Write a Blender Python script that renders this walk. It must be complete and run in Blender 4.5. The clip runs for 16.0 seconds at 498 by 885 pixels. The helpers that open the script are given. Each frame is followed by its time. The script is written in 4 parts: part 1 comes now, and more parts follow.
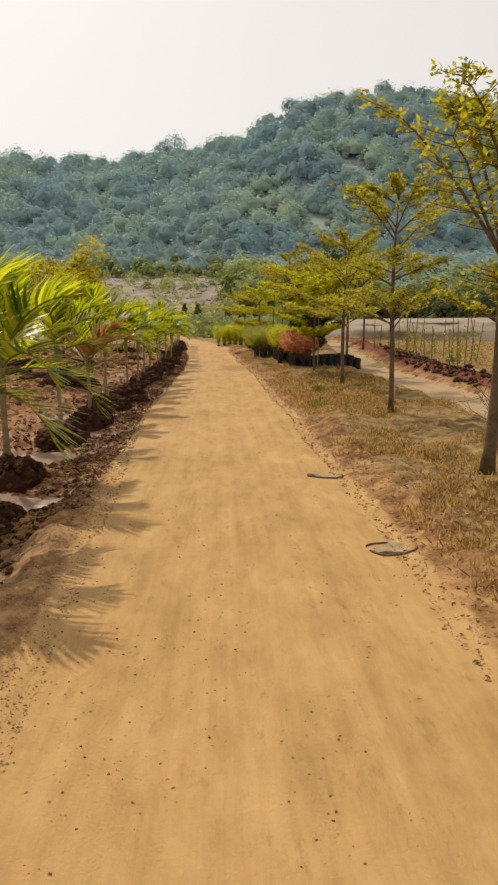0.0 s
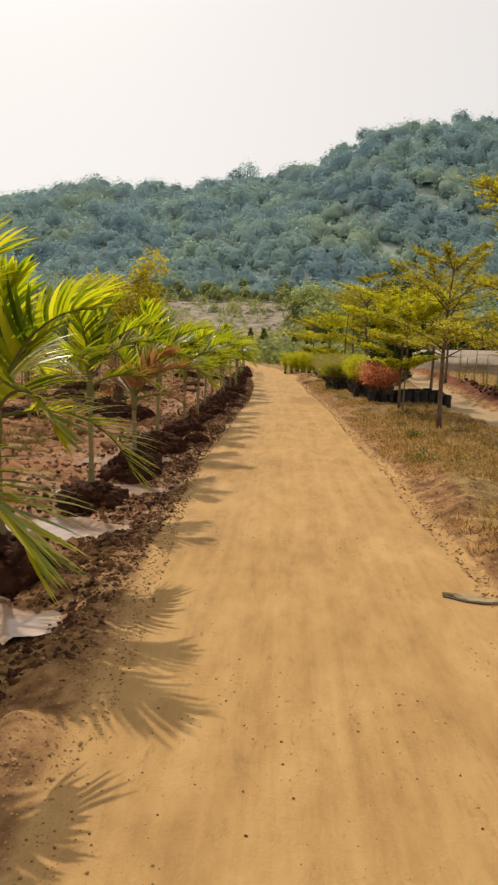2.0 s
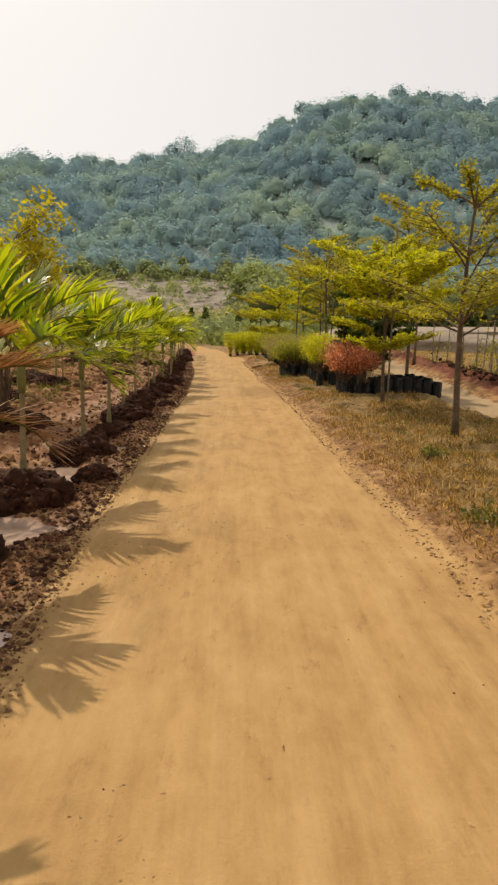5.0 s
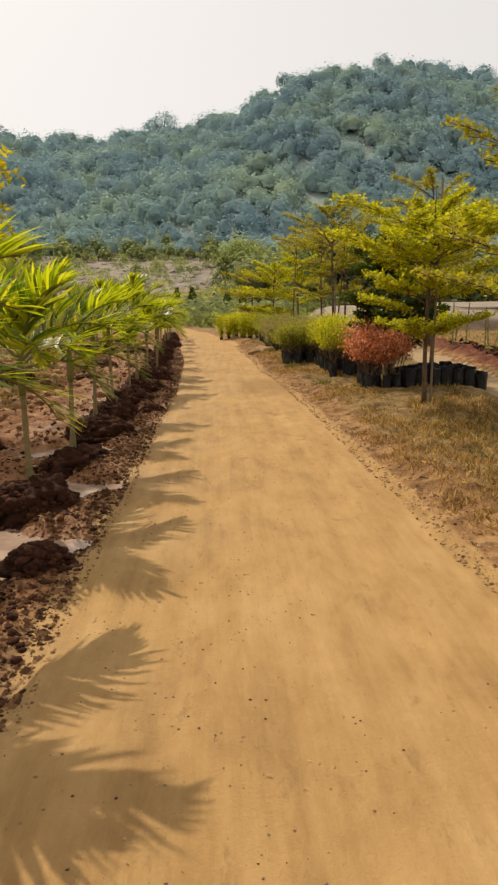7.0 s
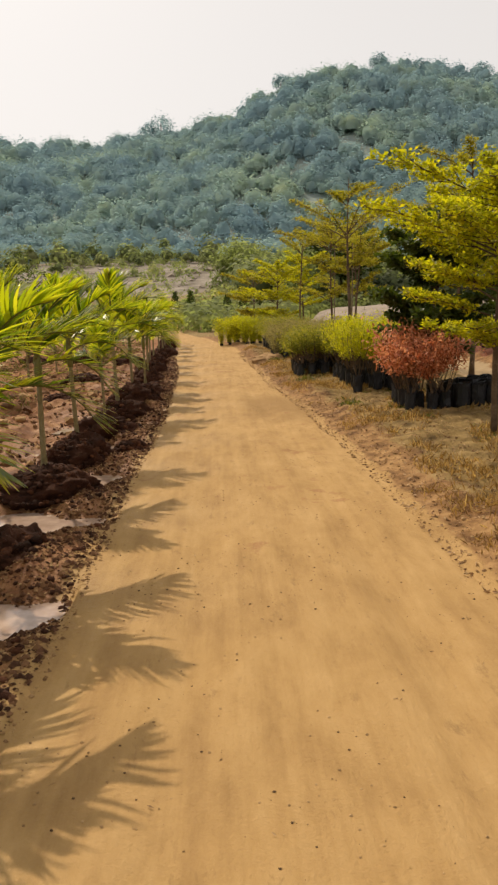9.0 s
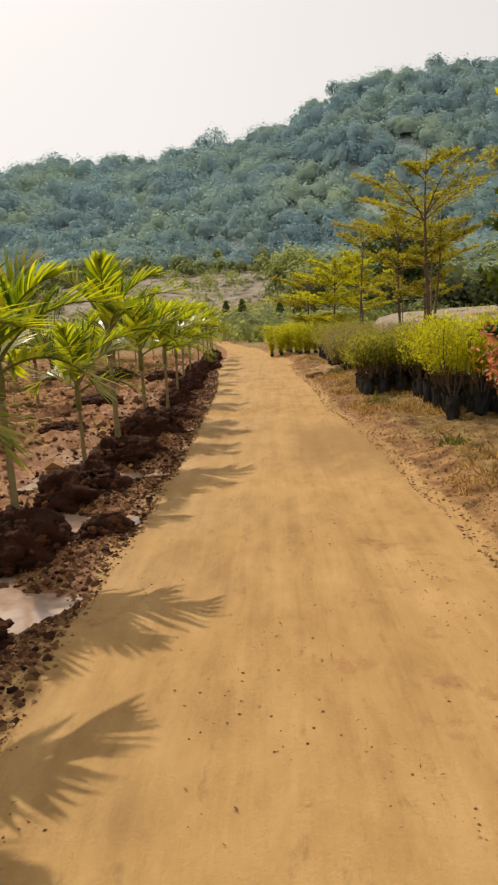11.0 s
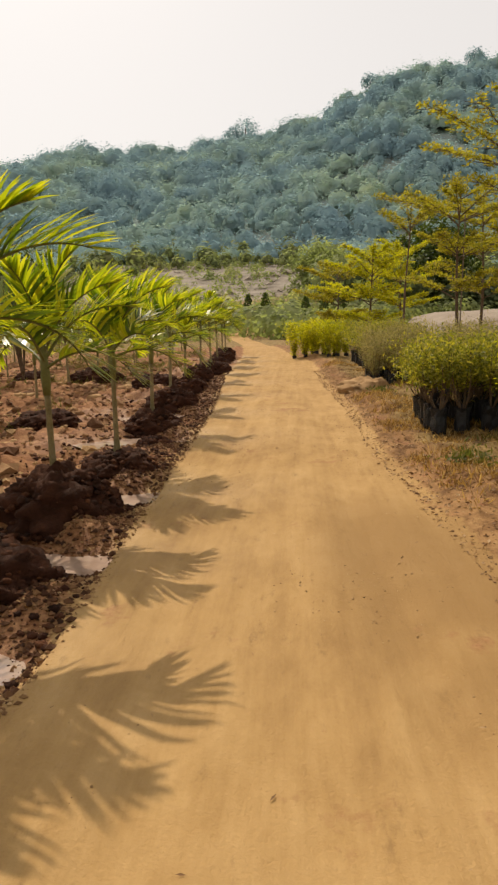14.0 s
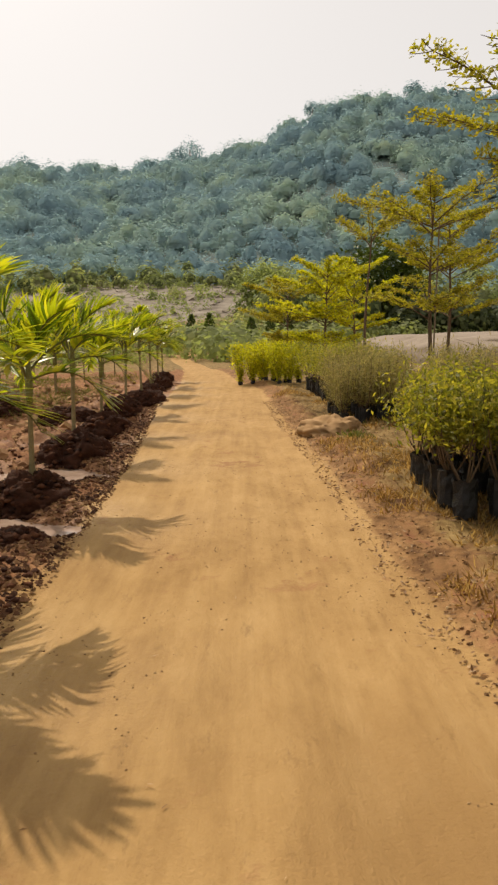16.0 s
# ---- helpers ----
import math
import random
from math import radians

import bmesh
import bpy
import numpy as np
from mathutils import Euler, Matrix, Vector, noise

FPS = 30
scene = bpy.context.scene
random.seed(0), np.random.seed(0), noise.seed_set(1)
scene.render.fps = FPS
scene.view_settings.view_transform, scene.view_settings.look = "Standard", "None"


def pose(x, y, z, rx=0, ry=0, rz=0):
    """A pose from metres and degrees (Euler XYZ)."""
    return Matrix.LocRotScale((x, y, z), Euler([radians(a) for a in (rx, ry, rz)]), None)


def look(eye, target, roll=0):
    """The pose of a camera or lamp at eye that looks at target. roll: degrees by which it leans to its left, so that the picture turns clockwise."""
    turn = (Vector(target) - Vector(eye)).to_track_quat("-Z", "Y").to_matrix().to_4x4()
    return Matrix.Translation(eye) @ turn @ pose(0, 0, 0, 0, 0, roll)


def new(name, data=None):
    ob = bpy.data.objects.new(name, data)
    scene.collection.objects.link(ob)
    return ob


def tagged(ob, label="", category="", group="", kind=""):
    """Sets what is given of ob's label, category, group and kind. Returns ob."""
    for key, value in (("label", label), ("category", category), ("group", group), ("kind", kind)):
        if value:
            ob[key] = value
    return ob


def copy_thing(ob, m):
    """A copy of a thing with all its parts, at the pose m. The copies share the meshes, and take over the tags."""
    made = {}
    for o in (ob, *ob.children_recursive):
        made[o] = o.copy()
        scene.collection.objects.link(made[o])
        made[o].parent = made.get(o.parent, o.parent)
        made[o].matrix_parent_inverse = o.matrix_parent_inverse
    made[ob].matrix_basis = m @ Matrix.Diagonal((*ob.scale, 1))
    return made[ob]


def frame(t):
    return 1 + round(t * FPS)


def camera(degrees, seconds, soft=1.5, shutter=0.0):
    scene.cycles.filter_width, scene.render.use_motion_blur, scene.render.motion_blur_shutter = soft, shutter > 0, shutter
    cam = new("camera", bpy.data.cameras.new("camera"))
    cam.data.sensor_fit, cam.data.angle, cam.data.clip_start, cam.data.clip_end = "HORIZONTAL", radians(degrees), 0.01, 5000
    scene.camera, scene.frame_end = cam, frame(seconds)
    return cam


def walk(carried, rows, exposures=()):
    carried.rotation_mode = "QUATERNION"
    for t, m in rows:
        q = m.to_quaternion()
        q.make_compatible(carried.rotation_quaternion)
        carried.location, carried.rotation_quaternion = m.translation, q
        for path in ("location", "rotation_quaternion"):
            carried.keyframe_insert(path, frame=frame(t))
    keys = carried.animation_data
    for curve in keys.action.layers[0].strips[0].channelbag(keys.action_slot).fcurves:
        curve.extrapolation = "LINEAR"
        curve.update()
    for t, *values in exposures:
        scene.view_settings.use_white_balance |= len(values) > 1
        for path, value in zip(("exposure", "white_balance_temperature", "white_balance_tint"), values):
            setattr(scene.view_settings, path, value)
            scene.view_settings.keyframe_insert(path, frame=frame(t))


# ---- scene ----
cam = camera(41.5, 16.0, soft=2.4)
PATH = [
    (0, (0.232, -0.078, 1.515), (0.3, 1.887, 1.148), -0.5),
    (0.5, (0.176, 0.414, 1.541), (0.165, 2.365, 1.102), -1.4),
    (1, (0.054, 0.979, 1.57), (0.037, 2.927, 1.118), -1.7),
    (1.5, (-0.011, 1.556, 1.566), (-0.234, 3.509, 1.197), -0.3),
    (2, (0.001, 2.144, 1.544), (-0.111, 4.119, 1.25), 1.3),
    (2.5, (0.03, 2.712, 1.47), (-0.056, 4.674, 1.092), -1.3),
    (3, (0.027, 3.453, 1.478), (-0.011, 5.412, 1.077), -0.6),
    (5.5, (-0.116, 6.713, 1.488), (0.009, 8.68, 1.146), 0.8),
    (6, (-0.142, 7.346, 1.508), (0.162, 9.265, 1.034), 0.8),
    (6.5, (-0.165, 7.929, 1.548), (-0.015, 9.873, 1.104), -0.3),
    (7, (-0.29, 8.614, 1.527), (-0.205, 10.57, 1.118), -0.9),
    (7.5, (-0.23, 9.121, 1.52), (-0.197, 11.071, 1.078), -3.6),
    (8, (-0.265, 9.827, 1.511), (-0.345, 11.786, 1.114), -2.9),
    (8.5, (-0.279, 10.413, 1.52), (-0.197, 12.37, 1.117), -1.9),
    (11, (-0.096, 14.059, 1.368), (-0.184, 16.024, 1.005), -3.2),
    (11.5, (-0.122, 14.64, 1.395), (-0.289, 16.593, 0.994), -2.9),
    (12, (-0.122, 15.358, 1.378), (-0.137, 17.306, 0.923), -3.5),
    (12.5, (-0.106, 16.006, 1.369), (-0.311, 17.956, 0.977), -3.1),
    (13, (-0.139, 16.823, 1.343), (-0.292, 18.785, 0.988), -4.1),
    (13.5, (-0.028, 17.162, 1.317), (-0.082, 19.121, 0.921), -4.8),
    (14, (-0.046, 17.925, 1.323), (-0.197, 19.884, 0.949), -1.4),
    (14.5, (-0.052, 18.716, 1.311), (-0.029, 20.669, 0.882), -1.6),
    (15, (-0.058, 19.298, 1.334), (-0.101, 21.256, 0.928), -0.5),
    (15.5, (-0.1, 20.029, 1.347), (-0.162, 21.985, 0.936), -2.0),
    (16, (-0.085, 20.568, 1.311), (-0.069, 22.543, 0.996), -0.7),
]
walk(cam, [(t, look(eye, target, roll)) for t, eye, target, roll in PATH], [(0.0, 0.18, 6800, 12), (16.0, 0.18, 6800, 12)])


def part(name, vf, material, parent=None, label="", smooth=False):
    """Links vertices and faces as one mesh object, under a parent if given."""
    v, f = vf[:2]
    me = bpy.data.meshes.new(name)
    me.from_pydata(np.asarray(v).tolist(), [], f.tolist() if isinstance(f, np.ndarray) else f)
    me.materials.append(material)
    if smooth or len(vf) > 2:
        me.polygons.foreach_set("use_smooth", [True] * len(me.polygons))
    if len(vf) > 2:
        me.normals_split_custom_set_from_vertices(vf[2].tolist())
    ob = new(name, me)
    if parent:
        ob.parent = parent
    if label:
        tagged(ob, label)
    return ob


def empty(name, x, y, z, rz=0.0, s=1.0):
    ob = new(name)
    ob.empty_display_size = 0.1
    ob.matrix_basis = pose(x, y, z, 0, 0, rz) @ Matrix.Diagonal((s, s, s, 1))
    return ob


# ---- world, sun ----
SUN_EL, SUN_LEFT = 49.0, 27.0
world = bpy.data.worlds.new("sky")
scene.world = world
world.use_nodes = True
wn = world.node_tree.nodes
sky = wn.new("ShaderNodeTexSky")
sky.sky_type = "NISHITA"
sky.sun_disc = False
sky.sun_elevation = radians(SUN_EL)
sky.sun_rotation = radians(-SUN_LEFT)
sky.air_density, sky.dust_density, sky.ozone_density = 1.0, 3.0, 1.0
wn["Background"].inputs["Strength"].default_value = 0.10
haze = wn.new("ShaderNodeHueSaturation")
haze.inputs["Saturation"].default_value = 0.45
world.node_tree.links.new(sky.outputs["Color"], haze.inputs["Color"])
veil = wn.new("ShaderNodeMix")
veil.data_type = "RGBA"
veil.inputs[0].default_value = 0.72
veil.inputs[7].default_value = (7.9, 7.7, 7.4, 1)
world.node_tree.links.new(haze.outputs["Color"], veil.inputs[6])
world.node_tree.links.new(veil.outputs[2], wn["Background"].inputs["Color"])

sun = new("sun", bpy.data.lights.new("sun", "SUN"))
sun.data.energy, sun.data.angle, sun.data.color = 3.0, radians(0.6), (1.0, 0.9, 0.72)
sun.matrix_basis = look((0, 0, 0), (math.sin(radians(SUN_LEFT)) * math.cos(radians(SUN_EL)),
                                    -math.cos(radians(SUN_LEFT)) * math.cos(radians(SUN_EL)), -math.sin(radians(SUN_EL))))


# ---- materials ----
def material(name):
    m = bpy.data.materials.new(name)
    m.use_nodes = True
    return m, m.node_tree.nodes, m.node_tree.links, m.node_tree.nodes["Principled BSDF"]


def ramp(n, stops):
    r = n.new("ShaderNodeValToRGB")
    el = r.color_ramp.elements
    while len(el) < len(stops):
        el.new(0.5)
    for e, (p, c) in zip(el, stops):
        e.position, e.color = p, (*c, 1)
    return r


def noise_node(n, l, scale, detail=6.0, rough=0.6, co=None):
    t = n.new("ShaderNodeTexNoise")
    t.inputs["Scale"].default_value, t.inputs["Detail"].default_value, t.inputs["Roughness"].default_value = scale, detail, rough
    if co is not None:
        l.new(co, t.inputs["Vector"])
    return t


def mix_rgb(n, l, fac, a, b, blend="MIX"):
    m = n.new("ShaderNodeMix")
    m.data_type, m.blend_type = "RGBA", blend
    for value, socket in ((fac, m.inputs[0]), (a, m.inputs[6]), (b, m.inputs[7])):
        if isinstance(value, (int, float)):
            socket.default_value = value
        elif isinstance(value, tuple):
            socket.default_value = (*value, 1)
        else:
            l.new(value, socket)
    return m.outputs[2]


def math_node(n, l, op, a, b=0.0, clamp=False):
    m = n.new("ShaderNodeMath")
    m.operation, m.use_clamp = op, clamp
    for value, socket in zip((a, b), m.inputs):
        if isinstance(value, (int, float)):
            socket.default_value = value
        else:
            l.new(value, socket)
    return m.outputs[0]


def bump(n, l, bsdf, height, strength, distance):
    b = n.new("ShaderNodeBump")
    b.inputs["Strength"].default_value, b.inputs["Distance"].default_value = strength, distance
    l.new(height, b.inputs["Height"])
    l.new(b.outputs["Normal"], bsdf.inputs["Normal"])


def leaf_material(name, stops, glow, share=0.45, rough=0.5, patch=0.0, coat=0.3, single=0.15):
    """Leaves: varied from leaf to leaf, with light that comes through them."""
    m, n, l, p = material(name)
    geo = n.new("ShaderNodeNewGeometry")
    r = ramp(n, stops)
    fac = geo.outputs["Random Per Island"]
    if patch:
        co = n.new("ShaderNodeTexCoord")
        big = noise_node(n, l, patch, 3, 0.5, co.outputs["Object"])
        fac = math_node(n, l, "MULTIPLY", fac, single)
        small = noise_node(n, l, patch * 7, 4, 0.6, co.outputs["Object"])
        fac = math_node(n, l, "ADD", fac, math_node(n, l, "MULTIPLY", math_node(n, l, "SUBTRACT", small.outputs["Fac"], 0.5), 0.7))
        n_add = math_node(n, l, "MULTIPLY_ADD", big.outputs["Fac"], 1.6)
        n_add.node.inputs[2].default_value = -0.45
        fac = math_node(n, l, "ADD", fac, n_add, True)
    l.new(fac, r.inputs["Fac"])
    l.new(r.outputs["Color"], p.inputs["Base Color"])
    p.inputs["Roughness"].default_value = rough
    p.inputs["Specular IOR Level"].default_value = coat
    t = n.new("ShaderNodeBsdfTranslucent")
    l.new(mix_rgb(n, l, 1.0, r.outputs["Color"], glow, "MULTIPLY"), t.inputs["Color"])
    ms = n.new("ShaderNodeMixShader")
    ms.inputs["Fac"].default_value = share
    l.new(p.outputs["BSDF"], ms.inputs[1])
    l.new(t.outputs["BSDF"], ms.inputs[2])
    l.new(ms.outputs["Shader"], n["Material Output"].inputs["Surface"])
    return m


def rough_material(name, stops, scale, rough=0.9, bump_scale=30.0, depth=0.01, island=0.0, spec=0.2, metal=0.0):
    m, n, l, p = material(name)
    co = n.new("ShaderNodeTexCoord").outputs["Object"]
    a, b = noise_node(n, l, scale, 5, 0.6, co), noise_node(n, l, bump_scale, 6, 0.65, co)
    fac = math_node(n, l, "ADD", math_node(n, l, "MULTIPLY", a.outputs["Fac"], 0.65), math_node(n, l, "MULTIPLY", b.outputs["Fac"], 0.35))
    if island:
        geo = n.new("ShaderNodeNewGeometry").outputs["Random Per Island"]
        fac = math_node(n, l, "ADD", math_node(n, l, "MULTIPLY", fac, 1 - island), math_node(n, l, "MULTIPLY", geo, island))
    r = ramp(n, stops)
    l.new(fac, r.inputs["Fac"])
    l.new(r.outputs["Color"], p.inputs["Base Color"])
    p.inputs["Roughness"].default_value, p.inputs["Specular IOR Level"].default_value, p.inputs["Metallic"].default_value = rough, spec, metal
    bump(n, l, p, b.outputs["Fac"], 0.6, depth)
    return m


def ground_material():
    m, n, l, p = material("earth")
    co = n.new("ShaderNodeTexCoord").outputs["Object"]

    def attr(name):
        a = n.new("ShaderNodeAttribute")
        a.attribute_name = name
        return a.outputs["Fac"]

    stretch = n.new("ShaderNodeMapping")
    stretch.inputs["Scale"].default_value = (1.0, 0.035, 1.0)
    l.new(co, stretch.inputs["Vector"])
    big = noise_node(n, l, 0.8, 4, 0.55, co).outputs["Fac"]
    mid = noise_node(n, l, 5.0, 6, 0.65, co).outputs["Fac"]
    streak = noise_node(n, l, 9.0, 5, 0.65, stretch.outputs["Vector"]).outputs["Fac"]
    along = n.new("ShaderNodeMapping")
    along.inputs["Scale"].default_value = (1.0, 0.4, 1.0)
    l.new(co, along.inputs["Vector"])
    trodden = noise_node(n, l, 4.5, 9, 0.72, along.outputs["Vector"])
    trodden.inputs["Distortion"].default_value = 0.15
    trodden = trodden.outputs["Fac"]
    fine = noise_node(n, l, 55.0, 5, 0.7, co).outputs["Fac"]
    grit = n.new("ShaderNodeTexVoronoi")
    grit.inputs["Scale"].default_value = 26.0
    l.new(co, grit.inputs["Vector"])
    # sandy track
    base = math_node(n, l, "ADD", math_node(n, l, "MULTIPLY", big, 0.25), math_node(n, l, "ADD", math_node(n, l, "MULTIPLY", streak, 0.27), math_node(n, l, "MULTIPLY", trodden, 0.48)))
    sand = ramp(n, [(0.38, (0.3, 0.171, 0.063)), (0.5, (0.41, 0.247, 0.095)), (0.6, (0.485, 0.305, 0.128))])
    l.new(base, sand.inputs["Fac"])
    col = mix_rgb(n, l, math_node(n, l, "MULTIPLY", fine, 0.25), sand.outputs["Color"], (0.30, 0.19, 0.10))
    speck = ramp(n, [(0.05, (1, 1, 1)), (0.085, (0, 0, 0))])
    l.new(grit.outputs["Distance"], speck.inputs["Fac"])
    few = ramp(n, [(0.58, (0, 0, 0)), (0.66, (1, 1, 1))])
    l.new(mid, few.inputs["Fac"])
    col = mix_rgb(n, l, math_node(n, l, "MULTIPLY", speck.outputs["Color"], math_node(n, l, "MULTIPLY", few.outputs["Color"], 0.4)), col, (0.16, 0.095, 0.05))
    scuff = ramp(n, [(0.58, (0, 0, 0)), (0.68, (1, 1, 1))])
    l.new(noise_node(n, l, 7.5, 8, 0.75, along.outputs["Vector"]).outputs["Fac"], scuff.inputs["Fac"])
    col = mix_rgb(n, l, math_node(n, l, "MULTIPLY", scuff.outputs["Color"], 0.5), col, (0.2, 0.115, 0.05))
    col = mix_rgb(n, l, math_node(n, l, "MULTIPLY", attr("damp"), 0.75), col, (0.27, 0.155, 0.06))

    def blend(under, over, name, sharp=5.0):
        f = math_node(n, l, "ADD", attr(name), math_node(n, l, "MULTIPLY", math_node(n, l, "SUBTRACT", mid, 0.5), 1.3))
        f = math_node(n, l, "MULTIPLY", math_node(n, l, "SUBTRACT", f, 0.5), sharp)
        f = math_node(n, l, "ADD", f, 0.5, True)
        return mix_rgb(n, l, f, under, over)

    verge = ramp(n, [(0.34, (0.1, 0.048, 0.02)), (0.48, (0.225, 0.118, 0.048)), (0.62, (0.37, 0.215, 0.092))])
    l.new(mid, verge.inputs["Fac"])
    soil = ramp(n, [(0.30, (0.075, 0.028, 0.012)), (0.48, (0.215, 0.092, 0.04)), (0.66, (0.4, 0.22, 0.1))])
    l.new(math_node(n, l, "ADD", math_node(n, l, "MULTIPLY", mid, 0.6), math_node(n, l, "MULTIPLY", fine, 0.4)), soil.inputs["Fac"])
    red = ramp(n, [(0.3, (0.06, 0.02, 0.012)), (0.55, (0.17, 0.06, 0.032)), (0.75, (0.27, 0.12, 0.065))])
    l.new(mid, red.inputs["Fac"])
    green = ramp(n, [(0.32, (0.085, 0.052, 0.02)), (0.5, (0.21, 0.135, 0.05)), (0.7, (0.35, 0.235, 0.10))])
    l.new(mid, green.inputs["Fac"])
    pale = ramp(n, [(0.3, (0.28, 0.195, 0.105)), (0.7, (0.38, 0.27, 0.155))])
    l.new(mid, pale.inputs["Fac"])
    rock = ramp(n, [(0.3, (0.12, 0.10, 0.075)), (0.5, (0.24, 0.20, 0.16)), (0.7, (0.34, 0.30, 0.25))])
    wide = noise_node(n, l, 0.35, 6, 0.65, co).outputs["Fac"]
    l.new(wide, rock.inputs["Fac"])
    # Ground below the hill woods has the same haze tint in its colour.
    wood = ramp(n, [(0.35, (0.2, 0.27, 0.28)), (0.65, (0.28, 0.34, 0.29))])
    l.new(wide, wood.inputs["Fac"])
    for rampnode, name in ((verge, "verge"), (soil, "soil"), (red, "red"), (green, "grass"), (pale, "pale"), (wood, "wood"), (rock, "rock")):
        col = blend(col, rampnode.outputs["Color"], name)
    l.new(col, p.inputs["Base Color"])
    p.inputs["Roughness"].default_value, p.inputs["Specular IOR Level"].default_value = 0.92, 0.15
    wet = math_node(n, l, "MULTIPLY", attr("wet"), -0.55)
    l.new(math_node(n, l, "ADD", wet, 0.92), p.inputs["Roughness"])
    h = math_node(n, l, "ADD", math_node(n, l, "MULTIPLY", mid, 0.5), math_node(n, l, "MULTIPLY", fine, 0.3))
    tread = noise_node(n, l, 13.0, 4, 0.6, stretch.outputs["Vector"]).outputs["Fac"]
    h = math_node(n, l, "ADD", h, math_node(n, l, "MULTIPLY", tread, 0.22))
    h = math_node(n, l, "ADD", h, math_node(n, l, "MULTIPLY", trodden, 0.6))
    bump(n, l, p, h, 0.6, 0.035)
    return m


EARTH = ground_material()
SOIL = rough_material("dug_soil", [(0.3, (0.018, 0.007, 0.004)), (0.5, (0.055, 0.019, 0.009)), (0.72, (0.15, 0.057, 0.025))], 6, bump_scale=34, depth=0.04, island=0.3)
CLOD = rough_material("clods", [(0.25, (0.12, 0.056, 0.028)), (0.5, (0.28, 0.15, 0.072)), (0.75, (0.46, 0.29, 0.14))], 8, bump_scale=60, depth=0.01, island=0.55)
PEBBLE = rough_material("pebbles", [(0.2, (0.08, 0.045, 0.025)), (0.4, (0.24, 0.14, 0.065)), (0.7, (0.46, 0.3, 0.15))], 10, bump_scale=80, depth=0.004, island=0.6)
PALM_LEAF = leaf_material("palm_leaf", [(0.0, (0.022, 0.05, 0.008)), (0.35, (0.105, 0.15, 0.013)), (0.75, (0.25, 0.27, 0.018)), (1.0, (0.36, 0.34, 0.04))], (2.6, 2.5, 0.7), 0.52, 0.34, coat=0.6)
PALM_DEAD = leaf_material("withered_leaf", [(0.0, (0.18, 0.10, 0.045)), (1.0, (0.34, 0.2, 0.09))], (1.6, 1.3, 0.9), 0.35, 0.6)
PALM_STEM = rough_material("palm_stem", [(0.3, (0.10, 0.10, 0.03)), (0.7, (0.20, 0.19, 0.06))], 5, 0.5, 40, 0.002)
PALM_TRUNK = rough_material("palm_trunk", [(0.3, (0.13, 0.105, 0.045)), (0.5, (0.22, 0.175, 0.085)), (0.75, (0.33, 0.27, 0.15))], 9, 0.8, 50, 0.004)
UMBRELLA_LEAF = leaf_material("olive_gold_leaf", [(0.0, (0.13, 0.13, 0.016)), (0.5, (0.235, 0.215, 0.022)), (1.0, (0.34, 0.285, 0.035))], (2.1, 2.1, 0.9), 0.5, 0.5)
LIME_LEAF = leaf_material("lime_leaf", [(0.0, (0.15, 0.175, 0.012)), (0.5, (0.28, 0.285, 0.016)), (1.0, (0.4, 0.365, 0.022))], (2.3, 2.2, 0.8), 0.55, 0.5)
DARK_LEAF = leaf_material("deep_green_leaf", [(0.0, (0.03, 0.05, 0.010)), (1.0, (0.075, 0.10, 0.016))], (2.0, 2.0, 0.7), 0.3, 0.45)
YELLOW_LEAF = leaf_material("yellow_leaf", [(0.0, (0.18, 0.18, 0.015)), (0.5, (0.34, 0.315, 0.02)), (1.0, (0.46, 0.41, 0.03))], (1.9, 1.7, 0.6), 0.45, 0.5)
GREEN_LEAF = leaf_material("sapling_leaf", [(0.0, (0.08, 0.09, 0.018)), (0.5, (0.165, 0.17, 0.026)), (1.0, (0.29, 0.255, 0.05))], (2.3, 2.2, 0.8), 0.5, 0.5)
GREY_LEAF = leaf_material("feathery_leaf", [(0.0, (0.12, 0.115, 0.05)), (0.5, (0.21, 0.19, 0.08)), (1.0, (0.3, 0.24, 0.12))], (1.9, 1.8, 1.0), 0.5, 0.6)
RED_LEAF = leaf_material("copper_red_leaf", [(0.0, (0.22, 0.075, 0.04)), (0.5, (0.46, 0.17, 0.085)), (1.0, (0.6, 0.33, 0.2))], (1.7, 1.5, 1.1), 0.45, 0.5)
# Air haze over the hill is put into this pale, bluish base colour.
HAZY_LEAF = leaf_material("hazy_hill_foliage", [(0.0, (0.215, 0.33, 0.385)), (0.35, (0.3, 0.425, 0.44)), (0.7, (0.39, 0.505, 0.4)), (1.0, (0.51, 0.56, 0.34))], (1.15, 1.15, 1.15), 0.5, 1.0, patch=0.045, coat=0.0, single=0.07)
SCRUB_LEAF = leaf_material("scrub_foliage", [(0.0, (0.125, 0.155, 0.07)), (0.5, (0.21, 0.24, 0.105)), (0.8, (0.275, 0.285, 0.125)), (1.0, (0.34, 0.31, 0.16))], (2.0, 2.0, 1.2), 0.5, 0.7, patch=0.12, coat=0.15)
HEDGE_LEAF = leaf_material("hedge_leaf", [(0.0, (0.045, 0.062, 0.03)), (1.0, (0.1, 0.115, 0.055))], (2.0, 2.0, 1.2), 0.4, 0.7, coat=0.15)
STRAW = leaf_material("dry_grass", [(0.0, (0.14, 0.078, 0.022)), (0.35, (0.26, 0.155, 0.05)), (0.7, (0.38, 0.245, 0.09)), (1.0, (0.52, 0.37, 0.165))], (1.4, 1.3, 0.9), 0.5, 0.7)
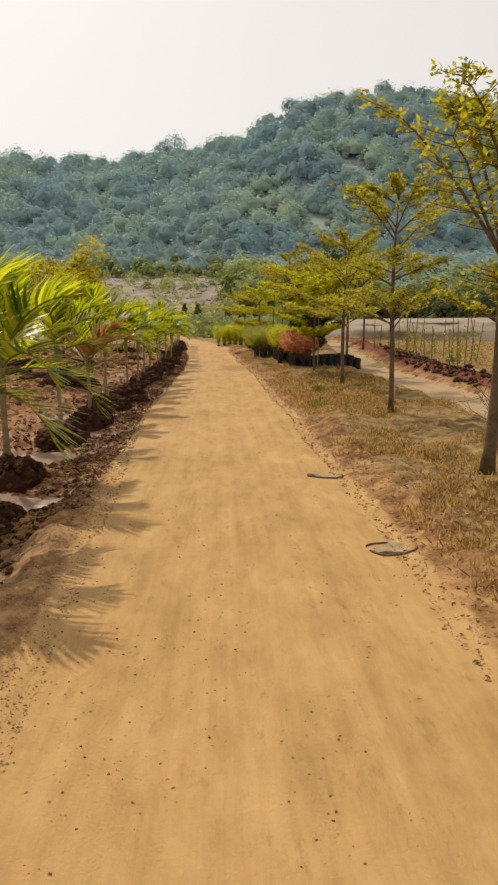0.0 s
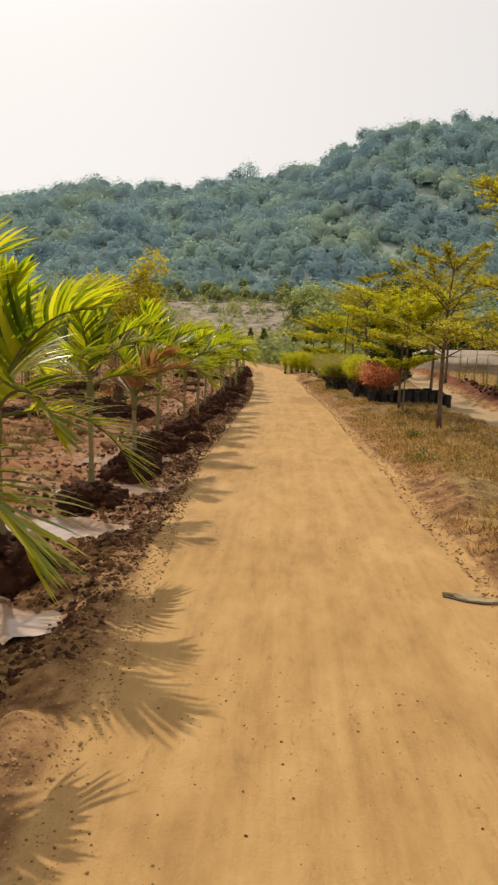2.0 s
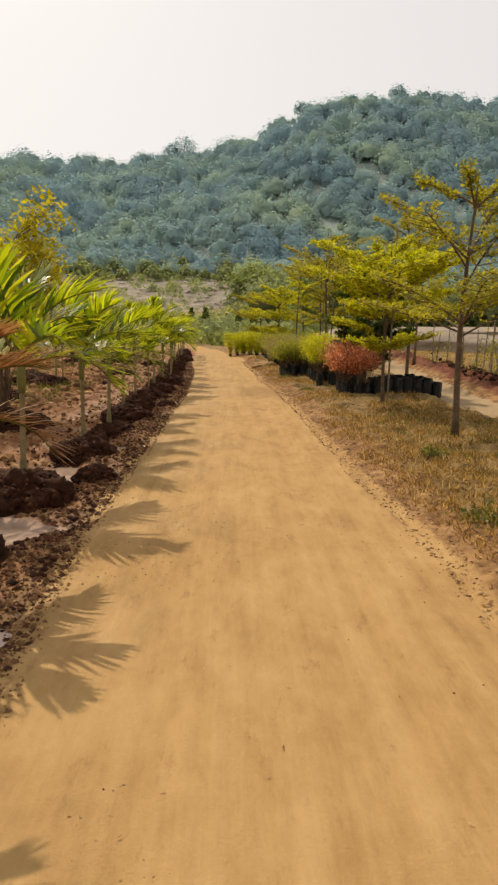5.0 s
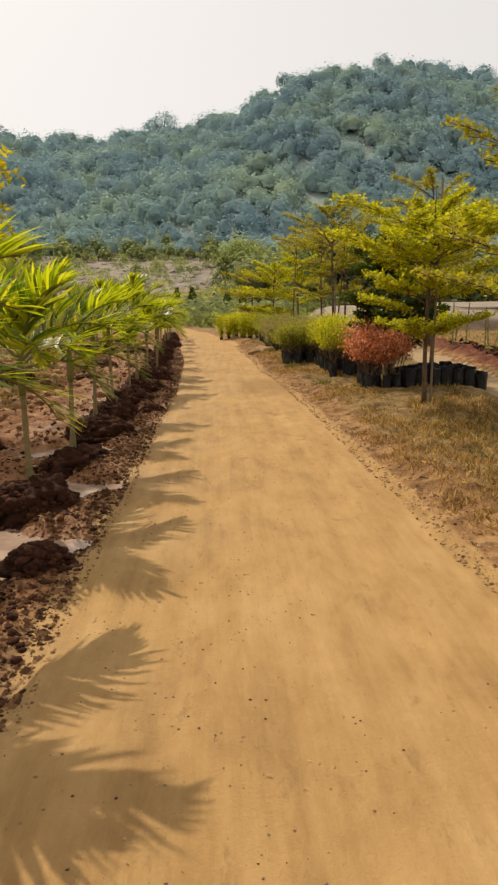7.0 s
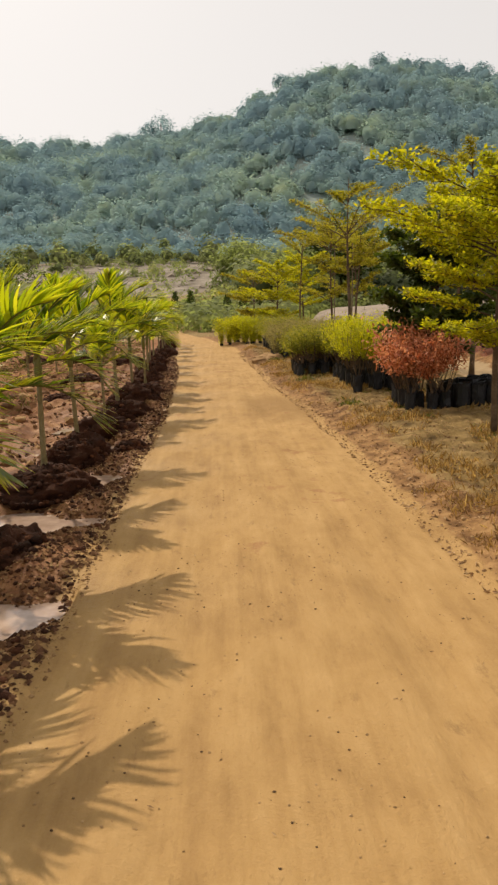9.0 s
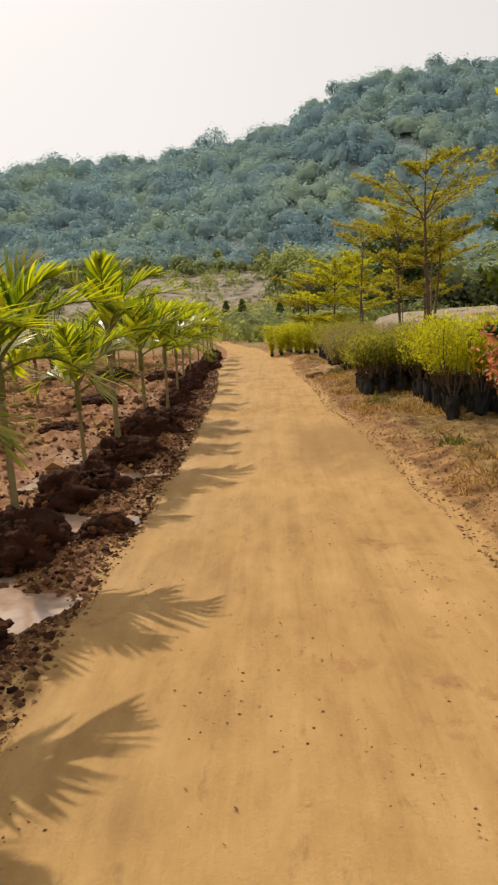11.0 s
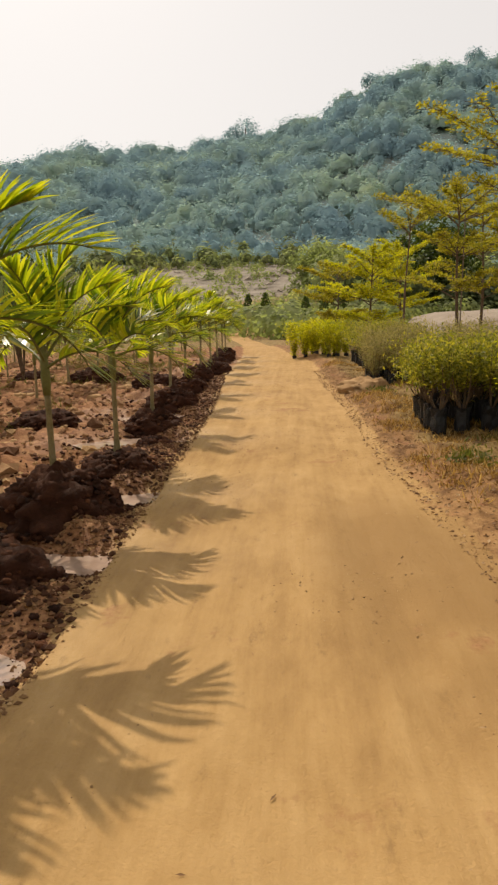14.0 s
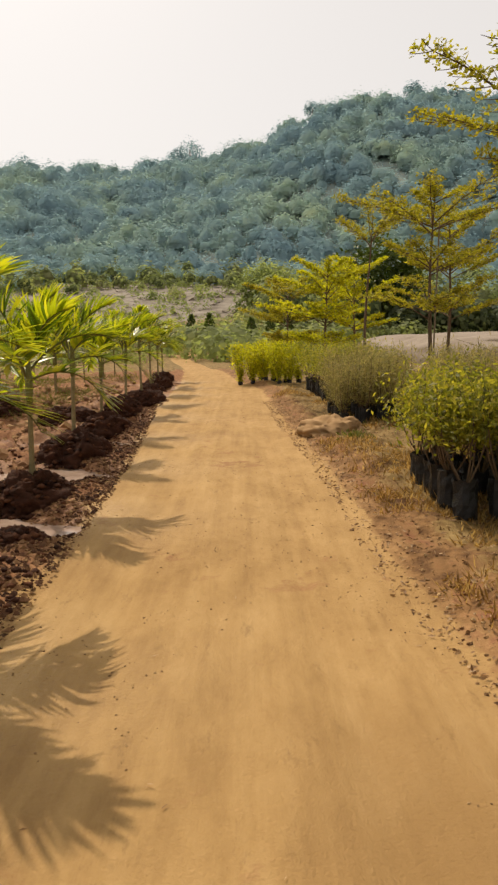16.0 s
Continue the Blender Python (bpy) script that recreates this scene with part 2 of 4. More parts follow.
FRESH = leaf_material("green_grass", [(0.0, (0.07, 0.085, 0.018)), (0.6, (0.14, 0.14, 0.03)), (1.0, (0.25, 0.2, 0.06))], (1.5, 1.5, 0.8), 0.35, 0.6)
LITTER = leaf_material("fallen_leaf", [(0.0, (0.13, 0.068, 0.032)), (0.5, (0.28, 0.165, 0.08)), (1.0, (0.5, 0.35, 0.2))], (1.2, 1.1, 0.9), 0.25, 0.7)
BARK = rough_material("bark", [(0.3, (0.055, 0.035, 0.02)), (0.5, (0.12, 0.08, 0.048)), (0.7, (0.21, 0.15, 0.095))], 7, 0.85, 45, 0.006)
STAKE = rough_material("weathered_stake", [(0.3, (0.13, 0.10, 0.065)), (0.7, (0.28, 0.22, 0.14))], 6, 0.85, 50, 0.003)
BAG = rough_material("black_polythene", [(0.3, (0.006, 0.006, 0.007)), (0.7, (0.018, 0.018, 0.02))], 9, 0.42, 25, 0.03, spec=0.35)
RUBBER = rough_material("old_rubber", [(0.3, (0.05, 0.042, 0.032)), (0.7, (0.15, 0.12, 0.085))], 9, 0.7, 60, 0.004)
SCRAP = rough_material("dusty_rubber", [(0.3, (0.2, 0.145, 0.08)), (0.6, (0.34, 0.25, 0.14))], 14, 0.8, 60, 0.004)
BANK = rough_material("grey_gravel_bank", [(0.3, (0.2, 0.155, 0.115)), (0.5, (0.27, 0.215, 0.165)), (0.7, (0.34, 0.28, 0.22))], 0.8, 0.9, 7, 0.05)
ROCK = rough_material("pale_rock", [(0.3, (0.26, 0.21, 0.16)), (0.7, (0.4, 0.34, 0.27))], 2, 0.9, 12, 0.05, island=0.3)
SCRUB_MASS = rough_material("scrub_crowns", [(0.25, (0.08, 0.1, 0.045)), (0.5, (0.14, 0.16, 0.07)), (0.75, (0.21, 0.21, 0.095))], 0.1, 1.0, 1.6, 0.3, 0.4, 0.0)
EDGE_SOIL = rough_material("crumbling_edge_soil", [(0.25, (0.045, 0.02, 0.011)), (0.5, (0.13, 0.06, 0.03)), (0.75, (0.26, 0.14, 0.066))], 8, island=0.5)
CRUMB = rough_material("earth_crumbs", [(0.25, (0.18, 0.095, 0.045)), (0.5, (0.33, 0.195, 0.09)), (0.75, (0.46, 0.3, 0.145))], 8, island=0.6)


def water_material():
    m, n, l, p = material("muddy_water")
    co = n.new("ShaderNodeTexCoord").outputs["Object"]
    a = noise_node(n, l, 5, 4, 0.55, co)
    r = ramp(n, [(0.35, (0.3, 0.2, 0.15)), (0.65, (0.46, 0.335, 0.265))])
    l.new(a.outputs["Fac"], r.inputs["Fac"])
    l.new(r.outputs["Color"], p.inputs["Base Color"])
    p.inputs["Roughness"].default_value, p.inputs["Specular IOR Level"].default_value = 0.12, 0.5
    b = noise_node(n, l, 14, 3, 0.5, co)
    bump(n, l, p, b.outputs["Fac"], 0.12, 0.01)
    return m


WATER = water_material()


# ---- shapes ----
TABLE = np.random.RandomState(7).rand(256, 256)


def vnoise(x, y):
    xi, yi = np.floor(x).astype(int), np.floor(y).astype(int)
    u, v = x - xi, y - yi
    u, v = u * u * (3 - 2 * u), v * v * (3 - 2 * v)
    a, b = TABLE[xi % 256, yi % 256], TABLE[(xi + 1) % 256, yi % 256]
    c, d = TABLE[xi % 256, (yi + 1) % 256], TABLE[(xi + 1) % 256, (yi + 1) % 256]
    return (a * (1 - u) + b * u) * (1 - v) + (c * (1 - u) + d * u) * v - 0.5


def fbm(x, y, octaves=4, gain=0.5):
    total, amp = 0.0, 1.0
    for k in range(octaves):
        total = total + amp * vnoise(x * 2 ** k + 17.3 * k, y * 2 ** k + 9.1 * k)
        amp *= gain
    return total


def join(pieces):
    vs, fs, at = [], [], 0
    for v, f in pieces:
        vs.append(np.asarray(v, float))
        fs += [tuple(i + at for i in q) for q in (f.tolist() if isinstance(f, np.ndarray) else f)]
        at += len(v)
    return np.concatenate(vs), fs


def tube(points, radii, sides=7, closed=True):
    points = np.asarray(points, float)
    n = len(points)
    tang = np.gradient(points, axis=0)
    tang /= np.linalg.norm(tang, axis=1)[:, None] + 1e-9
    ref = np.where(np.abs(tang[:, 2:3]) > 0.9, [[1.0, 0, 0]], [[0, 0, 1.0]])
    u = np.cross(tang, ref)
    u /= np.linalg.norm(u, axis=1)[:, None] + 1e-9
    w = np.cross(tang, u)
    a = np.linspace(0, 2 * np.pi, sides, endpoint=False)
    ring = (np.cos(a)[None, :, None] * u[:, None] + np.sin(a)[None, :, None] * w[:, None]) * np.asarray(radii, float)[:, None, None]
    v = (points[:, None] + ring).reshape(-1, 3)
    f = [(i * sides + j, i * sides + (j + 1) % sides, (i + 1) * sides + (j + 1) % sides, (i + 1) * sides + j) for i in range(n - 1) for j in range(sides)]
    if closed:
        f += [tuple(range(sides))[::-1], tuple(range((n - 1) * sides, n * sides))]
    return v, f


def leaves(base, way, up, length, width):
    """Diamond leaves, slightly folded along the middle."""
    way = way / (np.linalg.norm(way, axis=1)[:, None] + 1e-9)
    side = np.cross(way, up)
    side /= np.linalg.norm(side, axis=1)[:, None] + 1e-9
    lift = np.cross(side, way) * (width * 0.15)[:, None]
    L, W = length[:, None], width[:, None] / 2
    v = np.stack([base, base + way * L * 0.45 + side * W + lift, base + way * L, base + way * L * 0.45 - side * W + lift], 1).reshape(-1, 3)
    return v, np.arange(len(v)).reshape(-1, 4)


def sphere_ways(rng, n, up=0.0):
    d = rng.normal(size=(n, 3))
    d[:, 2] += up
    return d / np.linalg.norm(d, axis=1)[:, None]


def lump(rng, rx, ry, rz, rings=7, sides=14, rough=0.2, seed=0.0, low=-0.3):
    """A rough lump of earth: an uneven dome with a skirt below its base."""
    a, e = np.meshgrid(np.linspace(0, 2 * np.pi, sides, endpoint=False), np.linspace(low, np.pi / 2, rings))
    d = 1 + rough * (2 * fbm(3 * np.cos(a) * np.cos(e) + seed + 40, 3 * np.sin(a) * np.cos(e) + 2 * e + seed + 40, 6, 0.72))
    v = np.stack([rx * d * np.cos(a) * np.cos(e), ry * d * np.sin(a) * np.cos(e), rz * d * np.sin(e)], 2).reshape(-1, 3)
    f = [(i * sides + j, i * sides + (j + 1) % sides, (i + 1) * sides + (j + 1) % sides, (i + 1) * sides + j) for i in range(rings - 1) for j in range(sides)]
    return v, f


def nuggets(rng, centres, sizes, flat=0.7, small=False):
    """Many small angular lumps as one mesh: jittered rounded bits."""
    n = len(centres)
    signs = [(a, b, c) for a in (1, -1) for b in (1, -1) for c in (1, -1)]
    unit = np.array([(1, 0, 0), (-1, 0, 0), (0, 1, 0), (0, -1, 0), (0, 0, 1), (0, 0, -1)] + signs, float)
    unit[6:] *= 0.62
    tri = []
    for k, (a, b, c) in enumerate(signs):
        ax, ay, az, m = (0 if a > 0 else 1), (2 if b > 0 else 3), (4 if c > 0 else 5), 6 + k
        some = [(ax, ay, m), (ay, az, m), (az, ax, m)]
        tri += some if a * b * c > 0 else [q[::-1] for q in some]
    tri = np.array(tri)
    if small:
        unit, tri = unit[:6], np.array([(0, 2, 4), (2, 1, 4), (1, 3, 4), (3, 0, 4), (2, 0, 5), (1, 2, 5), (3, 1, 5), (0, 3, 5)])
    j = unit[None] * (1 + 0.35 * rng.uniform(-1, 1, (n, len(unit), 1)))
    j[..., 2] *= flat
    a = rng.uniform(0, 2 * np.pi, n)
    c, s = np.cos(a)[:, None], np.sin(a)[:, None]
    x, y = j[..., 0] * c - j[..., 1] * s, (j[..., 0] * s + j[..., 1] * c) * 0.8
    v = np.stack([x, y, j[..., 2]], 2) * sizes[:, None, None] + centres[:, None]
    return v.reshape(-1, 3), (tri[None] + len(unit) * np.arange(n)[:, None, None]).reshape(-1, 3)


# ---- the lie of the land ----
EDGE_Y = [-15, 2, 5, 8, 10, 13, 16, 20, 24, 27, 30, 33, 37, 40, 46, 52, 60]
LEFT_X = [-0.5, -0.6, -0.75, -0.95, -1.08, -1.12, -1.12, -1.08, -1.2, -1.3, -1.5, -1.75, -1.8, -1.85, -2.25, -3.0, -4.4]
RIGHT_X = [1.3, 1.35, 1.38, 1.25, 1.28, 1.15, 1.08, 1.0, 0.72, 0.68, 0.5, 0.42, 0.3, -0.3, -0.9, -1.9, -3.2]
PALMS = [(-1.95, 4.75), (-1.98, 6.5), (-1.93, 8.5), (-1.85, 10.0), (-1.95, 11.9), (-1.83, 13.8), (-1.8, 15.25), (-1.85, 16.8), (-1.85, 18.2), (-1.78, 19.6), (-1.84, 21.1),
         (-1.76, 22.3), (-1.7, 23.7), (-1.9, 26.1), (-2.05, 28.1), (-2.15, 30.1), (-2.2, 32.4), (-2.25, 34.6), (-2.35, 36.8), (-2.45, 39.0), (-2.6, 41.3)]
RIDGE_X = [-320, -200, -147, -130, -107, -87, -68, -58, -46, -34, -10, 5, 28, 50, 68, 83, 110, 123, 153, 200, 320]
RIDGE_Z = [38, 50, 56, 60, 64, 67, 64, 65, 63, 67, 70, 75, 87, 92, 94, 93, 91, 87, 82, 68, 45]


def edges(y):
    wob = 0.05 * fbm(y * 1.3, y * 0 + 3.7, 3)
    return np.interp(y, EDGE_Y, LEFT_X) + wob, np.interp(y, EDGE_Y, RIGHT_X) + 0.05 * fbm(y * 1.1, y * 0 + 8.2, 3)


def hill_z(x, y):
    low = np.interp(y, [58, 80, 105, 140, 170], [0, 0.8, 3.0, 9.0, 14.0])
    top = np.interp(x, RIDGE_X, RIDGE_Z)
    s = np.clip((y - 170) / 130, 0, 1) ** 0.92
    z = low + (top - low) * s * (y > 170)
    z = np.where(y > 300, top - (y - 300) * 0.35, z)
    return z + np.clip((y - 90) / 80, 0, 1) * 3.0 * fbm(x * 0.03, y * 0.03, 3)


def land(x, y):
    """Height and the surfaces at places of the near ground and the hill."""
    L, R = edges(y)
    a = {}
    near = np.clip((62 - y) / 12, 0, 1)
    on = (x > L) & (x < R)
    mid = (L + R) / 2
    z = 0.018 * fbm(x * 3, y * 0.7, 3) + 0.010 * fbm(x * 9, y * 4, 2)
    for off in (-0.48, 0.52):
        z = z - 0.02 * np.exp(-((x - mid - off - 0.06 * np.sin(y * 0.5)) / 0.12) ** 2) * near
    # the dug field
    dl = np.clip(L - x, 0, 40)
    t = np.clip(dl / 0.5, 0, 1)
    rough = 0.16 * fbm(x * 2.1, y * 2.1, 4, 0.6) + 0.05 * fbm(x * 11, y * 11, 3, 0.6)
    fieldwards = np.clip((9.5 - dl) / 2, 0, 1)
    zl = 0.05 * np.exp(-((dl - 0.3) / 0.2) ** 2) * (1 + 1.3 * fbm(x * 6, y * 2, 3)) - 0.05 * t + rough * t * (0.65 + 0.35 * np.clip(dl / 1.2, 0, 1)) * fieldwards
    a["wet"] = np.zeros_like(x)
    for px, py in PALMS:
        q = ((x - px - 0.02) / 0.76) ** 2 + ((y - py + 0.88 + 0.1 * np.sin(7 * x)) / 0.4) ** 2
        zl = zl * (1 - 0.97 * np.exp(-q ** 2)) - 0.14 * np.exp(-q ** 2)
        a["wet"] = np.maximum(a["wet"], np.exp(-q * 0.35))
    # the grassy verge, the pale path and the ploughed strip
    dr = np.clip(x - R, 0, 60)
    tr = np.clip(dr / 0.45, 0, 1)
    zr = 0.08 * tr + (0.09 * fbm(x * 1.5, y * 1.5, 4, 0.6) + 0.045 * fbm(x * 8, y * 8, 3, 0.6)) * tr
    zr = zr + 0.10 * np.exp(-((dr - 0.55) / 0.3) ** 2) * np.clip(2.2 * fbm(x * 0.7 + 5, y * 0.7, 3), 0, 1)
    pathx = 4.1 + 0.9 * np.clip((y - 20) / 8, 0, 3)
    onpath = (x > pathx) & (x < pathx + 1.05)
    zr = np.where(onpath, 0.02, zr)
    plough = np.clip(1 - np.abs(x - pathx - 1.75) / 0.75, 0, 1)
    zr = zr + 0.32 * plough * (0.6 + fbm(x * 3, y * 3, 4, 0.6))
    z = np.where(x < L, zl, np.where(x > R, zr, z)) * near
    z = z + hill_z(x, y)
    a["verge"] = np.clip(np.where(x > R, dr / 0.2, np.where(x < L, dl / 0.22, 0)), 0, 1) * near
    a["soil"] = np.clip((dl - np.interp(y, [3, 6, 8, 11, 16], [0.9, 0.5, 0.16, 0.04, -0.05]) - 0.12 * fbm(x * 2, y * 2, 3)) / 0.28, 0, 1) * near * np.clip((11 - dl) / 2, 0, 1)
    a["red"] = np.maximum(np.maximum(plough * 1.2, 0.42 * np.exp(-((dr - 0.3) / 0.22) ** 2) * (x > R) * np.clip((y - 19) / 4, 0, 1)), 0.45 * a["wet"] * (x < L)) * near
    g = np.clip((dr - 0.3) / 0.5, 0, 1) * (x < pathx) + np.clip((x - pathx - 2.6) / 1.0, 0, 1)
    a["grass"] = np.maximum(np.clip(0.2 + 0.7 * g, 0, 0.85) * (g > 0), np.clip((dl - 9) / 3, 0, 1))
    a["grass"] = np.where((y > 48) & ~on, 0.8, a["grass"]) * np.clip((112 - y) / 15, 0, 1)
    a["pale"] = onpath * near
    a["damp"] = np.clip(1.25 - ((x - 0.55 + 0.1 * (y - 21.5)) / 0.55) ** 2 - ((y - 21.2) / 1.6) ** 2, 0, 1) * np.clip(1.1 + 1.4 * fbm(x * 2, y * 2, 3), 0, 1)
    a["rock"] = np.clip(1.4 - ((x + 20) / 26) ** 2 - ((y - 130) / 24) ** 2, 0, 1) + 0.35 * (y > 100)
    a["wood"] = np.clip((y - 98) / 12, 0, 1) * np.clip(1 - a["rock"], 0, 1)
    return z, a


def height(x, y):
    return land(np.atleast_1d(np.asarray(x, float)), np.atleast_1d(np.asarray(y, float)))[0]


def stretch_out(first, last, step, growth):
    out, at = [], first
    while abs(at - first) < abs(last - first):
        step *= growth
        at += math.copysign(step, last - first)
        out.append(at)
    return out


def build_ground():
    xs = np.array(stretch_out(-3.3, -420, 0.05, 1.085)[::-1] + list(np.arange(-3.3, 3.3, 0.05)) + stretch_out(3.3, 420, 0.05, 1.075))
    ys = np.array(stretch_out(0.5, -150, 0.07, 1.16)[::-1] + list(np.arange(0.5, 34, 0.06)) + stretch_out(34, 480, 0.06, 1.05))
    X, Y = np.meshgrid(xs, ys)
    # the columns bend with the track, so that its edges run along them
    L, R = edges(ys)
    shift = np.interp(xs, [-8, -1.1, 1.1, 8], [0, 1, 1, 0])[None, :]
    X = X + shift * np.where(ys[:, None] < 60, ((L + R) / 2)[:, None], ((L + R) / 2)[:, None] * np.clip((75 - ys[:, None]) / 15, 0, 1))
    Z, attrs = land(X.ravel(), Y.ravel())
    n, m = X.shape
    quads = np.arange(n * m).reshape(n, m)
    quads = np.stack([quads[:-1, :-1], quads[:-1, 1:], quads[1:, 1:], quads[1:, :-1]], 2).reshape(-1, 4)
    cx = X.ravel()[quads].mean(1)
    cy = Y.ravel()[quads].mean(1)
    L, R = edges(cy)
    track = (cx > L) & (cx < R) & (cy < 62)
    far = cy > 104
    V = np.stack([X.ravel(), Y.ravel(), Z], 1)
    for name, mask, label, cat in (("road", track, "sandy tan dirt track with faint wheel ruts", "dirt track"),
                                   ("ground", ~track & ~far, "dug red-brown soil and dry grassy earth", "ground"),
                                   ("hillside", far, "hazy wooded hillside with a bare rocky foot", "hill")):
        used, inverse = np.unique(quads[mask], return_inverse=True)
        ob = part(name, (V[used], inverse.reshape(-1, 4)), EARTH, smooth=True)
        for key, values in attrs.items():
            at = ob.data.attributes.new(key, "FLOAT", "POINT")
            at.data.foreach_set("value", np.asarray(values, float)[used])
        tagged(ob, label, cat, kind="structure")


build_ground()


# ---- palms ----
WIND = np.array([1.0, -0.12, 0.0])


def frond(rng, az, el, length, wind, z0, droop=1.0, pairs=27):
    """One feathered frond in the palm's own space: (rachis, leaflets)."""
    n = 16
    s = np.linspace(0, 1, n)
    elev = el - droop * 1.3 * s ** 1.5
    out = np.array([math.cos(az), math.sin(az), 0.0])
    step = (np.cos(elev)[:, None] * out + np.sin(elev)[:, None] * np.array([0, 0, 1.0])) + wind * 0.18 * s[:, None] * WIND
    step /= np.linalg.norm(step, axis=1)[:, None]
    pts = np.concatenate([[[0, 0, 0]], np.cumsum(step[1:] * length / (n - 1), axis=0)]) + np.array([0, 0, z0]) + 0.02 * out
    rachis = tube(pts, 0.012 * (1 - s) + 0.003, 5)
    t = np.linspace(0.16, 0.99, pairs)
    at = np.stack([np.interp(t, s, pts[:, k]) for k in range(3)], 1)
    tang = np.stack([np.interp(t, s, step[:, k]) for k in range(3)], 1)
    side = np.cross(tang, np.array([0, 0, 1.0]))
    side /= np.linalg.norm(side, axis=1)[:, None] + 1e-6
    up = np.cross(side, tang)
    vs, fs, k = [], [], 0
    size = 0.44 * length * np.clip(np.sin(np.pi * (0.12 + 0.8 * t)) ** 0.6, 0.25, 1)
    fan = np.interp(t, [0, 0.5, 1], [0.95, 0.72, 0.25])
    for sgn in (1, -1):
        for i in range(pairs):
            a = fan[i] + rng.normal(0, 0.07)
            d = math.cos(a) * tang[i] + math.sin(a) * sgn * side[i] + (0.3 + rng.normal(0, 0.12)) * up[i]
            p, w = at[i].copy(), 0.0135 + 0.005 * rng.random()
            l = size[i] * rng.uniform(0.85, 1.1) / 4
            rows = []
            for j in range(5):
                d = d / np.linalg.norm(d)
                across = np.cross(d, up[i])
                across /= np.linalg.norm(across) + 1e-6
                ww = w * (0.7, 1.0, 0.9, 0.6, 0.08)[j]
                rows += [p - across * ww, p + across * ww + 0.25 * ww * up[i]]
                p = p + d * l
                d = d + np.array([0, 0, -0.085 * droop]) * (0.5 + j * 0.35) + wind * 0.13 * WIND
            vs += rows
            fs += [(k + 2 * j, k + 2 * j + 1, k + 2 * j + 3, k + 2 * j + 2) for j in range(4)]
            k += 10
    return rachis, (np.array(vs), fs)


def young_palm(seed, stem=0.9, shaft=0.42, count=11, length=0.98, dead=False, low=0.55):
    rng = np.random.RandomState(seed)
    palm = empty("young_palm", 0, 0, -50)
    z = np.linspace(-0.12, stem, 12)
    r = 0.029 + 0.018 * np.exp(-((z + 0.02) / 0.12) ** 2) - 0.006 * z + 0.002 * np.sin(np.arange(12) * 2.6)
    lean = rng.normal(0, 0.02, 2)
    trunk = np.stack([lean[0] * z, lean[1] * z, z], 1)
    part("trunk", tube(trunk, r, 10), PALM_TRUNK, palm, "thin ringed grey-brown stem", True)
    z2 = np.linspace(stem - 0.01, stem + shaft, 7)
    part("crownshaft", tube(np.stack([lean[0] * z2, lean[1] * z2, z2], 1), np.interp(z2, [stem, stem + 0.12, stem + shaft], [0.03, 0.042, 0.016]), 9), PALM_STEM, palm, "smooth green leaf sheath", True)
    for i in range(count):
        az = 2 * np.pi * (i * 0.382 + 0.05 * rng.normal())
        az = az - 0.3 * math.sin(az)
        high = i / (count - 1)
        el = np.interp(high, [0, 0.5, 1], [low, 1.08, 1.38]) + rng.normal(0, 0.08)
        ln = length * np.interp(high, [0, 0.5, 1], [0.98, 1.02, 0.8]) * rng.uniform(0.92, 1.08)
        rachis, blades = frond(rng, az, el, ln, 0.75, stem + shaft * np.interp(high, [0, 1], [0.45, 0.95]), np.interp(high, [0, 0.3, 0.6, 1], [1.3, 1.05, 0.8, 0.6]))
        f = part("frond", blades, PALM_DEAD if dead and i < 6 else PALM_LEAF, palm, "withered orange-brown frond" if dead and i < 6 else "")
        part("rachis", rachis, PALM_STEM, f)
    return palm


def place_palm(proto, x, y, rz, s, label, group):
    p = copy_thing(proto, pose(x, y, 0.12 if x > -3.2 else float(height(x, y)[0]), 0, 0, rz) @ Matrix.Diagonal((s, s, s, 1)))
    tagged(p, label, "palm", group)
    return p


def remove(ob):
    for o in (*ob.children_recursive, ob):
        bpy.data.objects.remove(o)


rng = np.random.RandomState(3)
protos = [young_palm(11, 0.9, 0.42, 9, 0.9, False, 0.6), young_palm(12, 0.84, 0.46, 10, 0.92, False, 0.6), young_palm(13, 0.95, 0.42, 8, 0.86, False, 0.45), young_palm(14, 0.78, 0.45, 9, 0.94, False, 0.5), young_palm(15, 0.86, 0.48, 9, 0.88, False, 0.65)]
broad = young_palm(16, 0.66, 0.38, 11, 1.06, False, 0.3)
withered = young_palm(21, 0.62, 0.25, 8, 0.8, True)
for i, (x, y) in enumerate(PALMS):
    if i == 3:
        place_palm(withered, x, y, 0, 1.0, "small young palm with withered orange-brown fronds on a soil mound", "palms along the track")
        continue
    s = 1.08 if i < 2 else rng.uniform(0.88, 1.02) if i < 8 else rng.uniform(0.8, 0.94)
    s = {9: 0.68, 10: 1.0}.get(i, s)
    place_palm(broad if i < 2 else protos[(i * 2 + i // 5) % 5], x, y, rng.uniform(-25, 25), s, "young palm with windswept yellow-green fronds on a soil mound", "palms along the track")
for row, x0 in enumerate((-4.6, -7.1, -9.6)):
    for j in range(20 - 2 * row):
        if row == 0 and 15.6 < 6.5 + j * 2.05 < 18.6:
            continue
        place_palm(protos[(j + row * 2) % 5], x0 + rng.normal(0, 0.15) - 0.02 * j, 6.5 + row * 3 + j * 2.05 + rng.normal(0, 0.2), rng.uniform(-30, 30), rng.uniform(0.75, 1.0),
                   "young palm in a back row of the dug field", "palms of the back rows")
for p in (*protos, withered, broad):
    remove(p)


